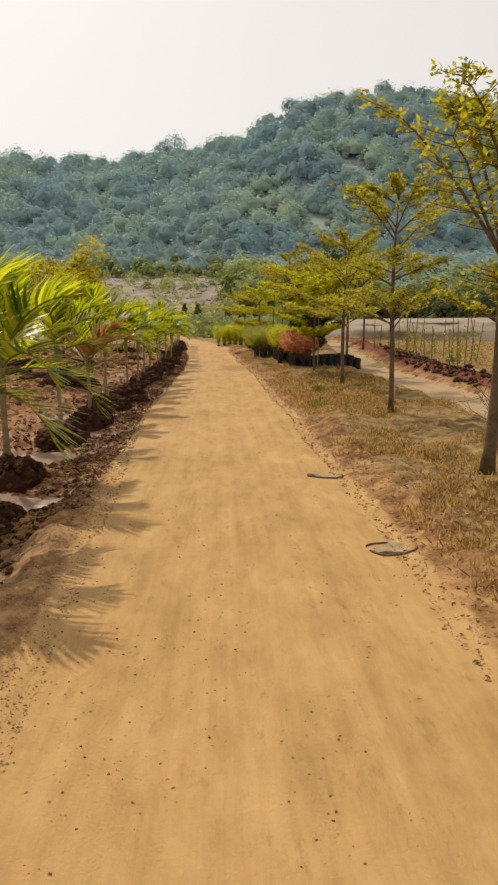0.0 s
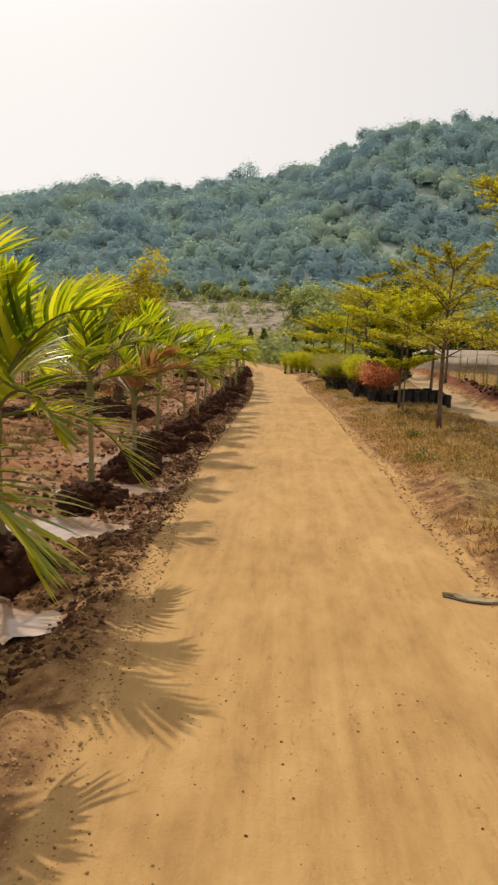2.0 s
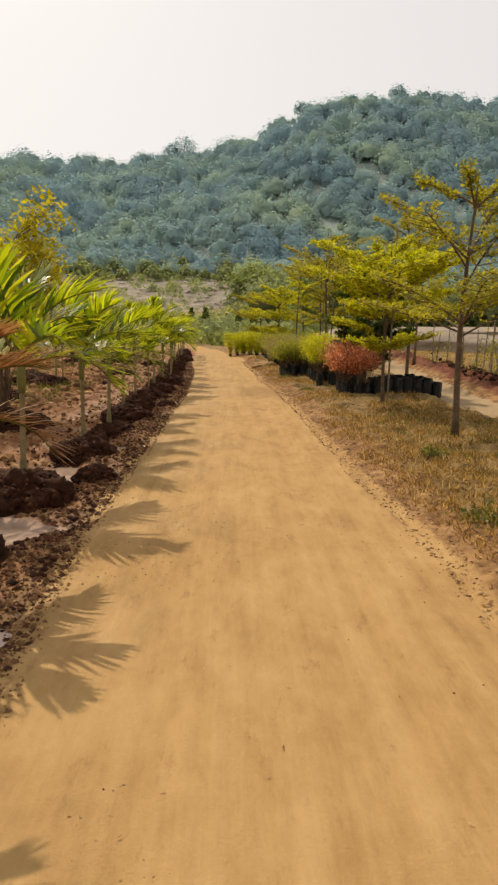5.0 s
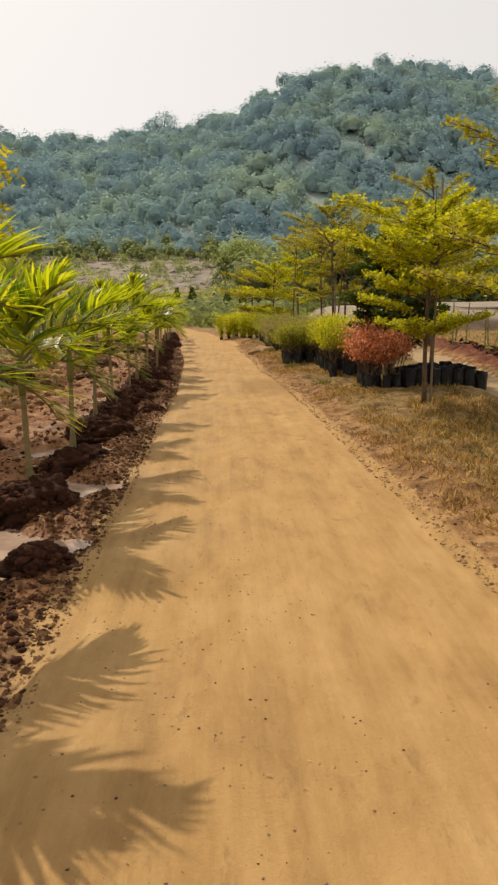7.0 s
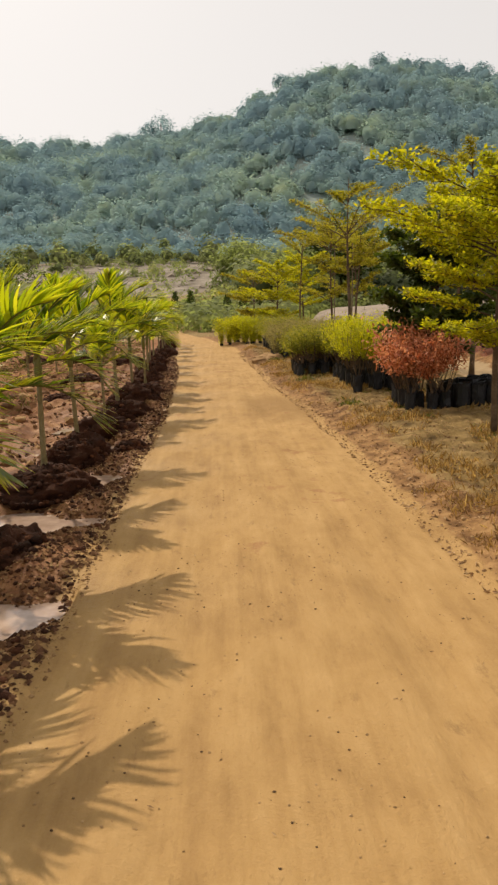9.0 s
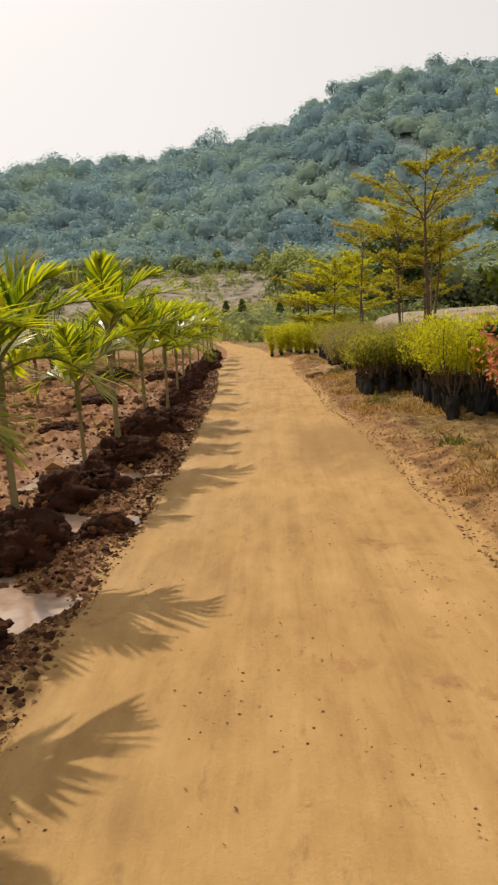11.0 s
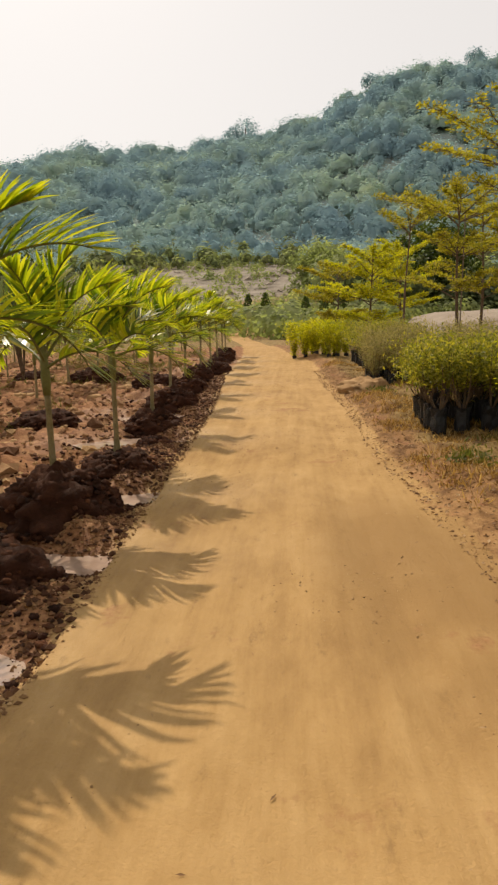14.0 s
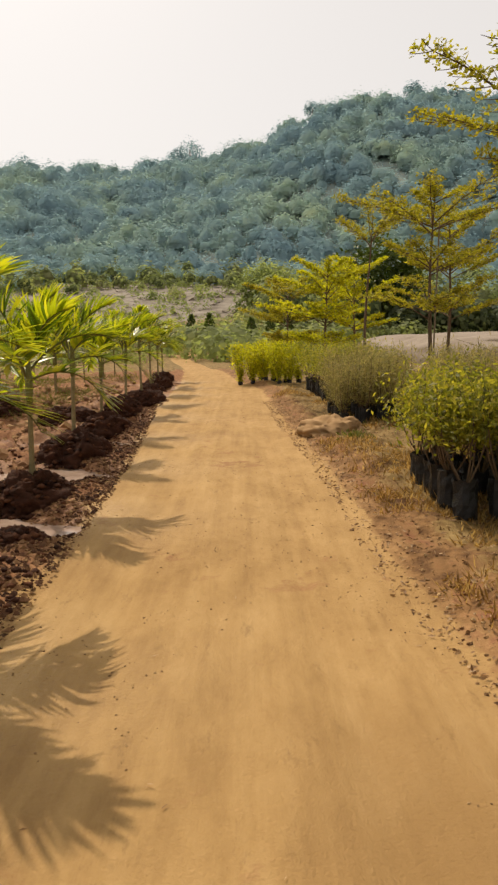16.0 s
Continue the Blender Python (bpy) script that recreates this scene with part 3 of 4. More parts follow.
# ---- mounds and puddles ----
def soil_mound(x, y, rx, ry, rz, seed, turn=0.0, label="heap of dark red-brown dug soil round a palm"):
    r = np.random.RandomState(seed)
    ob = part("soil_mound", lump(r, rx, ry, rz, 26, 64, 0.15, seed * 1.7, -0.35), SOIL, smooth=True)
    n = 420
    a, q = r.uniform(0, 2 * np.pi, n), np.sqrt(r.uniform(0.05, 1.5, n))
    c = np.stack([rx * q * np.cos(a), ry * q * np.sin(a), rz * np.sqrt(np.clip(1 - q ** 2, 0, 1)) * 0.97], 1)
    tagged(part("loose_soil", nuggets(r, c, 0.01 + 0.035 * r.random(n) ** 2), SOIL, ob, smooth=True), kind="stuff")
    ob.matrix_basis = pose(x, y, float(height(x, y)[0]) + 0.01, 0, 0, turn)
    return tagged(ob, label, "soil mound", "soil mounds")


def puddle(x, y, rx, ry, seed):
    a = np.linspace(0, 2 * np.pi, 44, endpoint=False)
    d = 1 + 0.5 * fbm(2 * np.cos(a) + seed * 3.1, 2 * np.sin(a) + seed * 1.3, 3)
    v = np.concatenate([[[0, 0, 0.004]], np.stack([rx * d * np.cos(a), ry * d * np.sin(a), 0 * a], 1)])
    ob = part("puddle", (v, [(0, i + 1, (i + 1) % 44 + 1) for i in range(44)]), WATER)
    ob.matrix_basis = pose(x, y, -0.085)
    tagged(ob, "shallow pool of muddy water among soil heaps", "puddle", "puddles", "structure")


for i, (x, y) in enumerate(PALMS):
    s = rng.uniform(0.9, 1.15)
    soil_mound(x + 0.03 + rng.normal(0, 0.03), y - 0.08, 0.37 * s, 0.33 * s, 0.25 * s * rng.uniform(0.85, 1.3), 30 + i)
    puddle(x + 0.02, y - 0.88, 0.8, 0.42, i + 2)
    if y < 34 and i % 4 == 1:
        soil_mound(x + rng.uniform(0.3, 0.5), y - rng.uniform(1.1, 1.4), 0.18, 0.15, 0.12, 60 + i, 0, "small clump of wet dark soil beside a puddle")
for i in range(30):
    x, y = rng.uniform(-8.5, -3.1), rng.uniform(6, 34)
    s = rng.uniform(0.7, 1.2)
    soil_mound(x, y, 0.5 * s, 0.45 * s, 0.24 * s, 100 + i, 0, "weathered heap of brown dug soil in the field")

# ---- umbrella trees along the verge ----
def limb_points(z0, az, length, rise, rng):
    s = np.linspace(0, 1, 9)
    wob = 0.05 * length * np.cumsum(rng.normal(0, 0.4, 9)) * s
    rad = length * s
    return np.stack([rad * math.cos(az) - wob * math.sin(az), rad * math.sin(az) + wob * math.cos(az), z0 + rise * (1 - (1 - s) ** 1.35)], 1)


def rosettes(rng, centres, per, size, spread=0.03, up=0.5):
    n = len(centres) * per
    base = np.repeat(centres, per, 0) + rng.normal(0, spread, (n, 3)) * np.array([1, 1, 0.6])
    way = sphere_ways(rng, n) * np.array([1, 1, 0.55]) + np.array([0, 0, up * 0.4])
    nrm = sphere_ways(rng, n, 1.6)
    return leaves(base, way, nrm, size * rng.uniform(0.7, 1.25, n), size * 0.48 * rng.uniform(0.8, 1.2, n))


def umbrella_tree(x, y, h, r, tiers, mat, seed, label, lean=(0, 0), density=1.0, size=0.062, stake=0.0):
    rng = np.random.RandomState(seed)
    tree = empty("umbrella_tree", x, y, float(height(x, y)[0]) - 0.03)
    tagged(tree, label, "tree", "trees along the verge")
    zz = np.linspace(0, h, 14)
    bend = np.stack([lean[0] * zz + 0.03 * np.sin(zz * 1.3 + seed), lean[1] * zz + 0.03 * np.cos(zz * 1.7 + seed) - 0.03 * math.cos(seed), zz], 1)
    part("trunk", tube(bend, r * np.interp(zz, [0, 0.08, h * 0.4, h], [1.35, 1.0, 0.8, 0.15]), 9), BARK, tree, smooth=True)
    if stake:
        part("support_stake", tube([(0.07, 0.03, 0), (0.12, 0.02, stake)], [0.018, 0.014], 6), STAKE, tree, "slanting grey wooden stake")
    for z0, n, length, rise in tiers:
        off = np.array([np.interp(z0, zz, bend[:, 0]), np.interp(z0, zz, bend[:, 1]), 0])
        turn = rng.uniform(0, 6.28)
        for i in range(n):
            az = turn + 2 * np.pi * i / n + rng.normal(0, 0.12)
            ln = length * rng.uniform(0.55, 1.18)
            pts = limb_points(z0 + rng.normal(0, 0.09), az, ln, (rise + 0.08 * ln) * rng.uniform(0.6, 1.4), rng) + off
            wood, tips = [tube(pts, np.linspace(r * 0.33, 0.005, 9), 6)], []
            for k in range(2, 9):
                for sgn in (1, -1):
                    if rng.random() > 0.92:
                        continue
                    sl = ln * 0.42 * (1.05 - 0.07 * k) * rng.uniform(0.7, 1.2)
                    a2 = az + sgn * rng.uniform(0.55, 1.0)
                    q = np.linspace(0, 1, 4)
                    sub = pts[k] + np.stack([sl * q * math.cos(a2), sl * q * math.sin(a2), 0.10 * sl * q + 0.12 * sl * q ** 2], 1)
                    wood.append(tube(sub, np.linspace(0.006, 0.0025, 4), 4, False))
                    m = max(3, int(sl * 15 * density))
                    u = rng.uniform(0.12, 1.05, m)
                    tips.append(np.stack([np.interp(u, q, sub[:, c]) for c in range(3)], 1) + rng.normal(0, 0.02, (m, 3)) + np.array([0, 0, 0.02]))
            u = rng.uniform(0.35, 1.0, max(4, int(10 * density)))
            tips.append(np.stack([np.interp(u, np.linspace(0, 1, 9), pts[:, c]) for c in range(3)], 1))
            limb = part("limb", join(wood), BARK, tree)
            part("foliage", rosettes(rng, np.concatenate(tips), 7, size), mat, limb)
    return tree


GOLD = "slender tree with flat golden-olive leaf tiers on the verge"
umbrella_tree(2.70, 6.0, 3.6, 0.062, [(1.5, 4, 0.9, 0.3), (2.0, 6, 1.1, 1.1), (2.6, 5, 0.9, 0.75), (3.1, 4, 0.5, 0.4)], UMBRELLA_LEAF, 1, "slender dark-barked tree with upswept golden-olive branches", (0.04, 0.0), 0.75)
umbrella_tree(2.78, 10.05, 3.45, 0.042, [(1.42, 6, 1.15, 0.35), (2.1, 5, 0.75, 0.25), (2.65, 6, 0.95, 0.42), (3.15, 4, 0.4, 0.22)], UMBRELLA_LEAF, 2, GOLD, (0.02, 0))
umbrella_tree(2.82, 14.45, 3.3, 0.045, [(1.40, 7, 1.2, 0.30), (2.25, 7, 1.2, 0.62), (2.9, 4, 0.6, 0.3)], UMBRELLA_LEAF, 3, GOLD, (0.03, 0.01))
umbrella_tree(2.68, 17.9, 2.95, 0.034, [(1.0, 6, 0.8, 0.15), (1.55, 7, 1.0, 0.25), (1.9, 9, 1.3, 0.35), (2.25, 8, 1.15, 0.35), (2.55, 5, 0.6, 0.25)], LIME_LEAF, 4, "leafy tree with bright lime-green tiers tied to a stake", (0, 0), 2.0, 0.06, 3.1)
umbrella_tree(2.95, 20.9, 2.7, 0.04, [(0.5, 8, 0.6, 0.3), (0.85, 9, 0.75, 0.3), (1.2, 9, 0.85, 0.3), (1.6, 9, 0.85, 0.35), (2.0, 8, 0.75, 0.35), (2.4, 6, 0.5, 0.3)], DARK_LEAF, 5, "dense deep-green young tree behind the potted shrubs", (0, 0), 2.3, 0.1)
umbrella_tree(4.6, 23.6, 4.2, 0.05, [(2.2, 6, 1.2, 0.4), (3.0, 6, 1.2, 0.6), (3.7, 5, 0.8, 0.4)], UMBRELLA_LEAF, 6, GOLD, (-0.02, 0))
umbrella_tree(2.86, 27.0, 4.35, 0.045, [(2.25, 4, 0.6, 0.2), (3.1, 7, 1.3, 0.62), (3.75, 4, 0.5, 0.3)], UMBRELLA_LEAF, 7, GOLD, (0.005, 0), 1.0, 0.06, 2.9)
umbrella_tree(3.05, 27.3, 3.4, 0.03, [(2.5, 5, 0.8, 0.3)], UMBRELLA_LEAF, 17, GOLD, (0.05, 0), 0.8)
umbrella_tree(3.6, 33.6, 4.0, 0.045, [(1.7, 6, 1.2, 0.35), (2.5, 6, 1.0, 0.3), (3.25, 8, 1.55, 0.6), (3.7, 4, 0.6, 0.25)], UMBRELLA_LEAF, 8, GOLD, (0.0, 0), 1.1, 0.065, 3.4)
umbrella_tree(2.9, 36.8, 4.3, 0.04, [(3.5, 6, 1.1, 0.5)], UMBRELLA_LEAF, 9, GOLD, (0.03, 0), 1.1, 0.065)
umbrella_tree(2.3, 39.5, 3.2, 0.045, [(0.9, 6, 1.2, 0.3), (1.6, 7, 1.5, 0.4), (2.3, 7, 1.4, 0.45), (2.8, 5, 0.8, 0.3)], LIME_LEAF, 10, "spreading tree with yellow-green leaf tiers", (0, 0), 1.2, 0.08)
umbrella_tree(1.6, 45.5, 3.2, 0.045, [(1.0, 6, 1.3, 0.3), (1.7, 7, 1.6, 0.4), (2.5, 7, 1.3, 0.45)], UMBRELLA_LEAF, 11, GOLD, (0, 0), 1.2, 0.09)
umbrella_tree(5.3, 38.0, 4.4, 0.05, [(1.8, 6, 1.4, 0.4), (2.8, 7, 1.5, 0.5), (3.7, 6, 1.0, 0.4)], UMBRELLA_LEAF, 12, GOLD, (0, 0), 1.1, 0.085)
umbrella_tree(6.4, 29.5, 4.3, 0.05, [(1.9, 6, 1.3, 0.4), (2.8, 7, 1.4, 0.5), (3.7, 6, 1.0, 0.4)], UMBRELLA_LEAF, 13, GOLD, (0, 0), 1.0, 0.075)
umbrella_tree(4.2, 46.0, 4.2, 0.05, [(1.5, 6, 1.4, 0.4), (2.5, 7, 1.6, 0.5), (3.5, 6, 1.0, 0.4)], LIME_LEAF, 14, "spreading tree with yellow-green leaf tiers", (0, 0), 1.1, 0.09)


# ---- a yellow-leaved tree among the palms ----
def loose_tree(name, x, y, h, crown, mat, seed, label, category, count=70, size=0.1, per=9, sprigs=0):
    """Several stems, forked, with leaf clumps about their ends."""
    rng = np.random.RandomState(seed)
    tree = empty(name, x, y, float(height(x, y)[0]) - 0.03)
    tagged(tree, label, category)
    wood, ends = [], []
    for i in range(count):
        a, q = rng.uniform(0, 6.28), math.sqrt(rng.random())
        tip = np.array([crown[0] * q * math.cos(a), crown[1] * q * math.sin(a), h - crown[2] * (1 - rng.random() * (1 - 0.4 * q))])
        k = np.array([0.25 * tip[0], 0.25 * tip[1], tip[2] * 0.5])
        pts = np.stack([np.interp(np.linspace(0, 1, 6), [0, 0.5, 1], [0, k[c], tip[c]]) for c in range(3)], 1)
        if i < 14:
            wood.append(tube(pts, np.linspace(0.02, 0.004, 6), 5, False))
        else:
            wood.append(tube(pts[3:], [0.006, 0.004, 0.003], 4, False))
        ends.append(np.repeat(tip[None], 3, 0) + rng.normal(0, 0.12 * crown[0], (3, 3)))
    for i in range(sprigs):
        start = np.array([rng.uniform(0.2, 0.7) * crown[0], rng.uniform(-0.3, 0.3), h - 0.3])
        tip = start + np.array([rng.uniform(0.3, 0.9), rng.uniform(-0.3, 0.3), rng.uniform(0.25, 0.75)])
        pts = start + (tip - start) * np.linspace(0, 1, 5)[:, None]
        wood.append(tube(pts, np.linspace(0.007, 0.003, 5), 4, False))
        ends.append(pts[1:])
    part("stem", join(wood), BARK, tree)
    part("crown", rosettes(rng, np.concatenate(ends), per, size, size * 0.9), mat, tree)
    return tree


loose_tree("yellow_tree", -3.95, 17.3, 3.3, (1.0, 0.9, 1.35), YELLOW_LEAF, 5, "small tree with yellow autumn leaves among the palms", "tree", 150, 0.11, 12, 8)


# ---- shrubs in black nursery bags ----
def potted(kind, seed, h, spread, mat, n, leaf, slim, low=0.16, tall=1.0):
    rng = np.random.RandomState(seed)
    plant = empty(kind, 0, 0, -50)
    k = np.linspace(0, 2 * np.pi, 11, endpoint=False)
    zs = np.array([0.0, 0.02, 0.1, 0.19, 0.27, 0.285, 0.25]) * tall
    rs = np.array([0.062, 0.072, 0.078, 0.074, 0.08, 0.084, 0.07])
    v = np.concatenate([np.stack([r * (1 + 0.09 * rng.normal(size=11)) * np.cos(k), r * (1 + 0.09 * rng.normal(size=11)) * np.sin(k), np.full(11, z) + 0.008 * rng.normal(size=11)], 1) for z, r in zip(zs, rs)])
    f = [(i * 11 + j, i * 11 + (j + 1) % 11, (i + 1) * 11 + (j + 1) % 11, (i + 1) * 11 + j) for i in range(6) for j in range(11)] + [tuple(range(11))[::-1]]
    bag = part("nursery_bag", (v, f), BAG, plant, "crumpled black plastic bag")
    part("potting_soil", (v[66:77] * np.array([1.02, 1.02, 1]), [tuple(range(11))]), SOIL, bag)
    wood, ends = [], []
    for i in range(7):
        a = rng.uniform(0, 6.28)
        tip = np.array([spread * 0.8 * rng.random() * math.cos(a), spread * 0.8 * rng.random() * math.sin(a), h * rng.uniform(0.75, 1)])
        q = np.linspace(0, 1, 5)[:, None]
        pts = np.array([0.02 * math.cos(a), 0.02 * math.sin(a), 0.24 * tall]) * (1 - q) + tip * q + np.array([math.cos(a), math.sin(a), 0]) * 0.05 * np.sin(np.pi * q)
        wood.append(tube(pts, np.linspace(0.007, 0.002, 5), 4, False))
        ends.append(pts)
    part("stem", join(wood), BARK, plant)
    ends = np.array(ends)
    which, u = rng.randint(0, 7, n), rng.uniform(low, 1.08, n) ** 0.75
    base = np.stack([[np.interp(b, np.linspace(0, 1, 5), ends[w][:, c]) for w, b in zip(which, u)] for c in range(3)], 1)
    base += rng.normal(0, 1, (n, 3)) * np.array([spread * 0.36, spread * 0.36, 0.06]) * np.clip(u, 0.3, 1)[:, None]
    way = sphere_ways(rng, n, 0.5 if slim < 0.3 else 0.25)
    part("foliage", leaves(base, way, sphere_ways(rng, n, 1.0), leaf * rng.uniform(0.6, 1.3, n), leaf * slim * rng.uniform(0.8, 1.2, n)), mat, plant)
    return plant


def bed(protos, places, label, group, lo=0.78, hi=1.15):
    for i, (x, y) in enumerate(places):
        s = rng.uniform(lo, hi)
        p = copy_thing(protos[i % len(protos)], pose(x, y, float(height(x, y)[0]) - 0.01, rng.normal(0, 3), rng.normal(0, 3), rng.uniform(0, 360)) @ Matrix.Diagonal((s, s, s, 1)))
        tagged(p, label, "potted shrub", group)


def block(x0, x1, y0, y1, step, slope=0.0):
    return [(x + slope * (y - y0) + rng.normal(0, 0.03), y + rng.normal(0, 0.03)) for y in np.arange(y0, y1, step) for x in np.arange(x0, x1, step)]


red = [potted("copper_shrub", 200 + i, 1.08, 0.34, RED_LEAF, 620, 0.07, 0.42, 0.38) for i in range(3)]
lime = [potted("lime_shrub", 210 + i, 1.12, 0.32, LIME_LEAF, 1100, 0.05, 0.32, 0.35) for i in range(3)]
green = [potted("green_shrub", 220 + i, 0.86, 0.34, GREEN_LEAF, 900, 0.045, 0.45, 0.42, 0.88) for i in range(4)]
grey = [potted("feathery_shrub", 230 + i, 0.98, 0.24, GREY_LEAF, 800, 0.085, 0.12, 0.05, 0.8) for i in range(3)]
bushy = [potted("round_shrub", 240 + i, 1.3, 0.5, LIME_LEAF, 1500, 0.085, 0.4, 0.0, 0.45) for i in range(3)]
bed(red, block(2.25, 3.0, 19.7, 20.6, 0.25), "copper-red leaved shrub in a black nursery bag", "red shrubs on the verge")
bed(lime, block(2.1, 3.3, 22.2, 24.0, 0.3, -0.02), "tall lime-green shrub in a black nursery bag", "lime shrubs on the verge")
bed(green, block(1.45, 3.1, 24.95, 26.5, 0.27, -0.0), "leafy green sapling in a black nursery bag", "green saplings on the verge")
bed(grey, block(1.4, 2.5, 30.1, 32.0, 0.28), "feathery grey-green shrub in a black nursery bag", "feathery shrubs on the verge")
bed(grey, block(2.2, 3.6, 28.2, 29.8, 0.36), "feathery grey-green shrub in a black nursery bag", "feathery shrubs on the verge")
bed(green, block(1.5, 2.9, 33.0, 36.0, 0.42), "leafy green sapling in a black nursery bag", "saplings farther along", 0.95, 1.25)
bed(bushy, [(-0.15 + 0.34 * i + 0.3 * j, 39.1 - 0.85 * i * 0.55 + 0.6 * j) for j in range(3) for i in range(4)], "yellow-green shrub in a black nursery bag by the track", "shrubs at the bend", 0.7, 0.92)
for p in (*red, *lime, *green, *grey, *bushy):
    remove(p)

# empty black bags packed beside the red shrubs
k = np.linspace(0, 2 * np.pi, 10, endpoint=False)
for i in range(7):
    for j in range(4):
        r_ = np.random.RandomState(400 + i * 7 + j)
        zs, rs = np.array([0, 0.03, 0.15, 0.3, 0.33, 0.28]), np.array([0.09, 0.105, 0.11, 0.112, 0.118, 0.1])
        v = np.concatenate([np.stack([r * (1 + 0.07 * r_.normal(size=10)) * np.cos(k), r * (1 + 0.07 * r_.normal(size=10)) * np.sin(k), np.full(10, z) + 0.01 * r_.normal(size=10)], 1) for z, r in zip(zs, rs)])
        f = [(a * 10 + b, a * 10 + (b + 1) % 10, (a + 1) * 10 + (b + 1) % 10, (a + 1) * 10 + b) for a in range(5) for b in range(10)]
        x, y = 2.98 + 0.205 * i, 19.74 + 0.205 * j
        bag = part("nursery_bag", (v, f + [tuple(range(10))[::-1]]), BAG)
        bag.matrix_basis = pose(x, y, float(height(x, y)[0]) - 0.01)
        part("potting_soil", (v[50:60] * np.array([1.02, 1.02, 1]), [tuple(range(10))]), SOIL, bag)
        tagged(bag, "black plastic nursery bag filled with soil", "nursery bag", "packed nursery bags")


# ---- stakes, bank, bare shrub, scraps ----
for i in range(30):
    x, y = 6.7 + rng.uniform(0, 0.5) + 0.9 * (i % 3), 17.5 + 0.42 * i + rng.normal(0, 0.1)
    if i % 4 == 0:
        x -= 0.4
    st = empty("plant_stake", x, y, float(height(x, y)[0]) - 0.05)
    hh = rng.uniform(1.0, 1.6)
    tilt = rng.normal(0, 0.08, 2)
    part("pole", tube([(0, 0, 0), (tilt[0] * 0.5, tilt[1] * 0.5, hh / 2), (tilt[0], tilt[1], hh)], [0.02, 0.017, 0.014], 6), STAKE, st)
    m = 40
    u = rng.uniform(0.05, 0.8, m)
    c = np.stack([tilt[0] * u, tilt[1] * u, hh * u], 1) + rng.normal(0, 0.07, (m, 3))
    tagged(part("climber", leaves(c, sphere_ways(rng, m), sphere_ways(rng, m, 1), np.full(m, 0.09), np.full(m, 0.055)), GREEN_LEAF, st, "sparse green climbing plant"), kind="stuff")
    tagged(st, "thin wooden stake with a sparse climbing plant", "plant stake", "stakes in the ploughed plot")

v, f = lump(np.random.RandomState(1), 18, 20, 4.2, 30, 80, 0.03, 3.0, -0.1)
v[:, 2] = 1.6 * np.tanh(v[:, 2] / 1.6) + 0.05 * np.sin(v[:, 0] * 2)
bank = part("gravel_bank", (v, f), BANK, smooth=True)
bank.matrix_basis = pose(24.2, 58, -0.1)
tagged(bank, "long low bank of pale grey gravel", "gravel bank", kind="structure")

# A rounded dark lump stands in for a black plastic tub.
v, f = lump(np.random.RandomState(2), 0.17, 0.15, 0.16, 8, 16, 0.15, 5.0)
tub = part("soil_sack", (v, f), BAG, smooth=True)
tub.matrix_basis = pose(7.6, 21.3, float(height(7.6, 21.3)[0]))
tagged(tub, "dark lump standing in for a black tub on the ploughed plot", "sack")


def bare_shrub(x, y, h, seed, label):
    rng = np.random.RandomState(seed)
    wood = []
    for i in range(26):
        a, e = rng.uniform(0, 6.28), rng.uniform(0.35, 1.3)
        q = np.linspace(0, 1, 5)[:, None]
        way = np.array([math.cos(a) * math.cos(e), math.sin(a) * math.cos(e), math.sin(e)]) * h * rng.uniform(0.6, 1.1)
        pts = q * way + rng.normal(0, 0.03, (5, 3)) * q
        wood.append(tube(pts, np.linspace(0.008, 0.002, 5), 4, False))
        for b in range(3):
            p = pts[2 + b % 3]
            wood.append(tube([p, p + 0.35 * h * sphere_ways(rng, 1, 0.4)[0]], [0.004, 0.0015], 3, False))
    ob = part("bare_shrub", join(wood), BARK)
    ob.matrix_basis = pose(x, y, float(height(x, y)[0]) - 0.02)
    tagged(ob, label, "shrub")


bare_shrub(4.0, 8.6, 0.9, 5, "leafless twiggy brown shrub in dry grass")
bare_shrub(3.4, 29.5, 1.4, 6, "leafless twiggy brown shrub behind nursery bags")


def strip(pts, w, label):
    """A worn curved strip lying on the track."""
    pts = np.asarray(pts, float)
    z = height(pts[:, 0], pts[:, 1]) + 0.008
    mid = np.column_stack([pts, z])
    d = np.gradient(mid, axis=0)
    side = np.stack([-d[:, 1], d[:, 0], 0 * d[:, 0]], 1)
    side /= np.linalg.norm(side, axis=1)[:, None]
    wv = w * (1 + 0.3 * np.sin(np.arange(len(pts)) * 1.9))[:, None]
    top, low = np.array([0, 0, 0.003]), np.array([0, 0, -0.02])
    v = np.concatenate([mid - side * wv + low, mid - side * wv * 0.8 + top, mid + side * wv * 0.8 + top * 1.5, mid + side * wv + low])
    n = len(pts)
    f = [(k * n + i, k * n + i + 1, (k + 1) * n + i + 1, (k + 1) * n + i) for k in range(3) for i in range(n - 1)]
    ob = part("rubber_strip", (v, f), RUBBER)
    tagged(ob, label, "rubber scrap", "rubber scraps on the track")


a = np.linspace(3.3, 6.1, 14)
strip(np.stack([1.33 + 0.16 * np.cos(a), 4.06 + 0.10 * np.sin(a)], 1), 0.005, "curved dark strip of old rubber half sunk in sand")
a = np.linspace(1.5, 2.9, 8)
strip(np.stack([1.32 + 0.16 * np.cos(a), 4.1 + 0.11 * np.sin(a)], 1), 0.005, "short curved strip of old rubber half sunk in sand")
strip(np.stack([np.linspace(1.02, 1.35, 9), 6.16 - 0.10 * np.sin(np.linspace(0, 2.4, 9)) + 0.0], 1), 0.0045, "thin bent strip of dark rubber on sand")


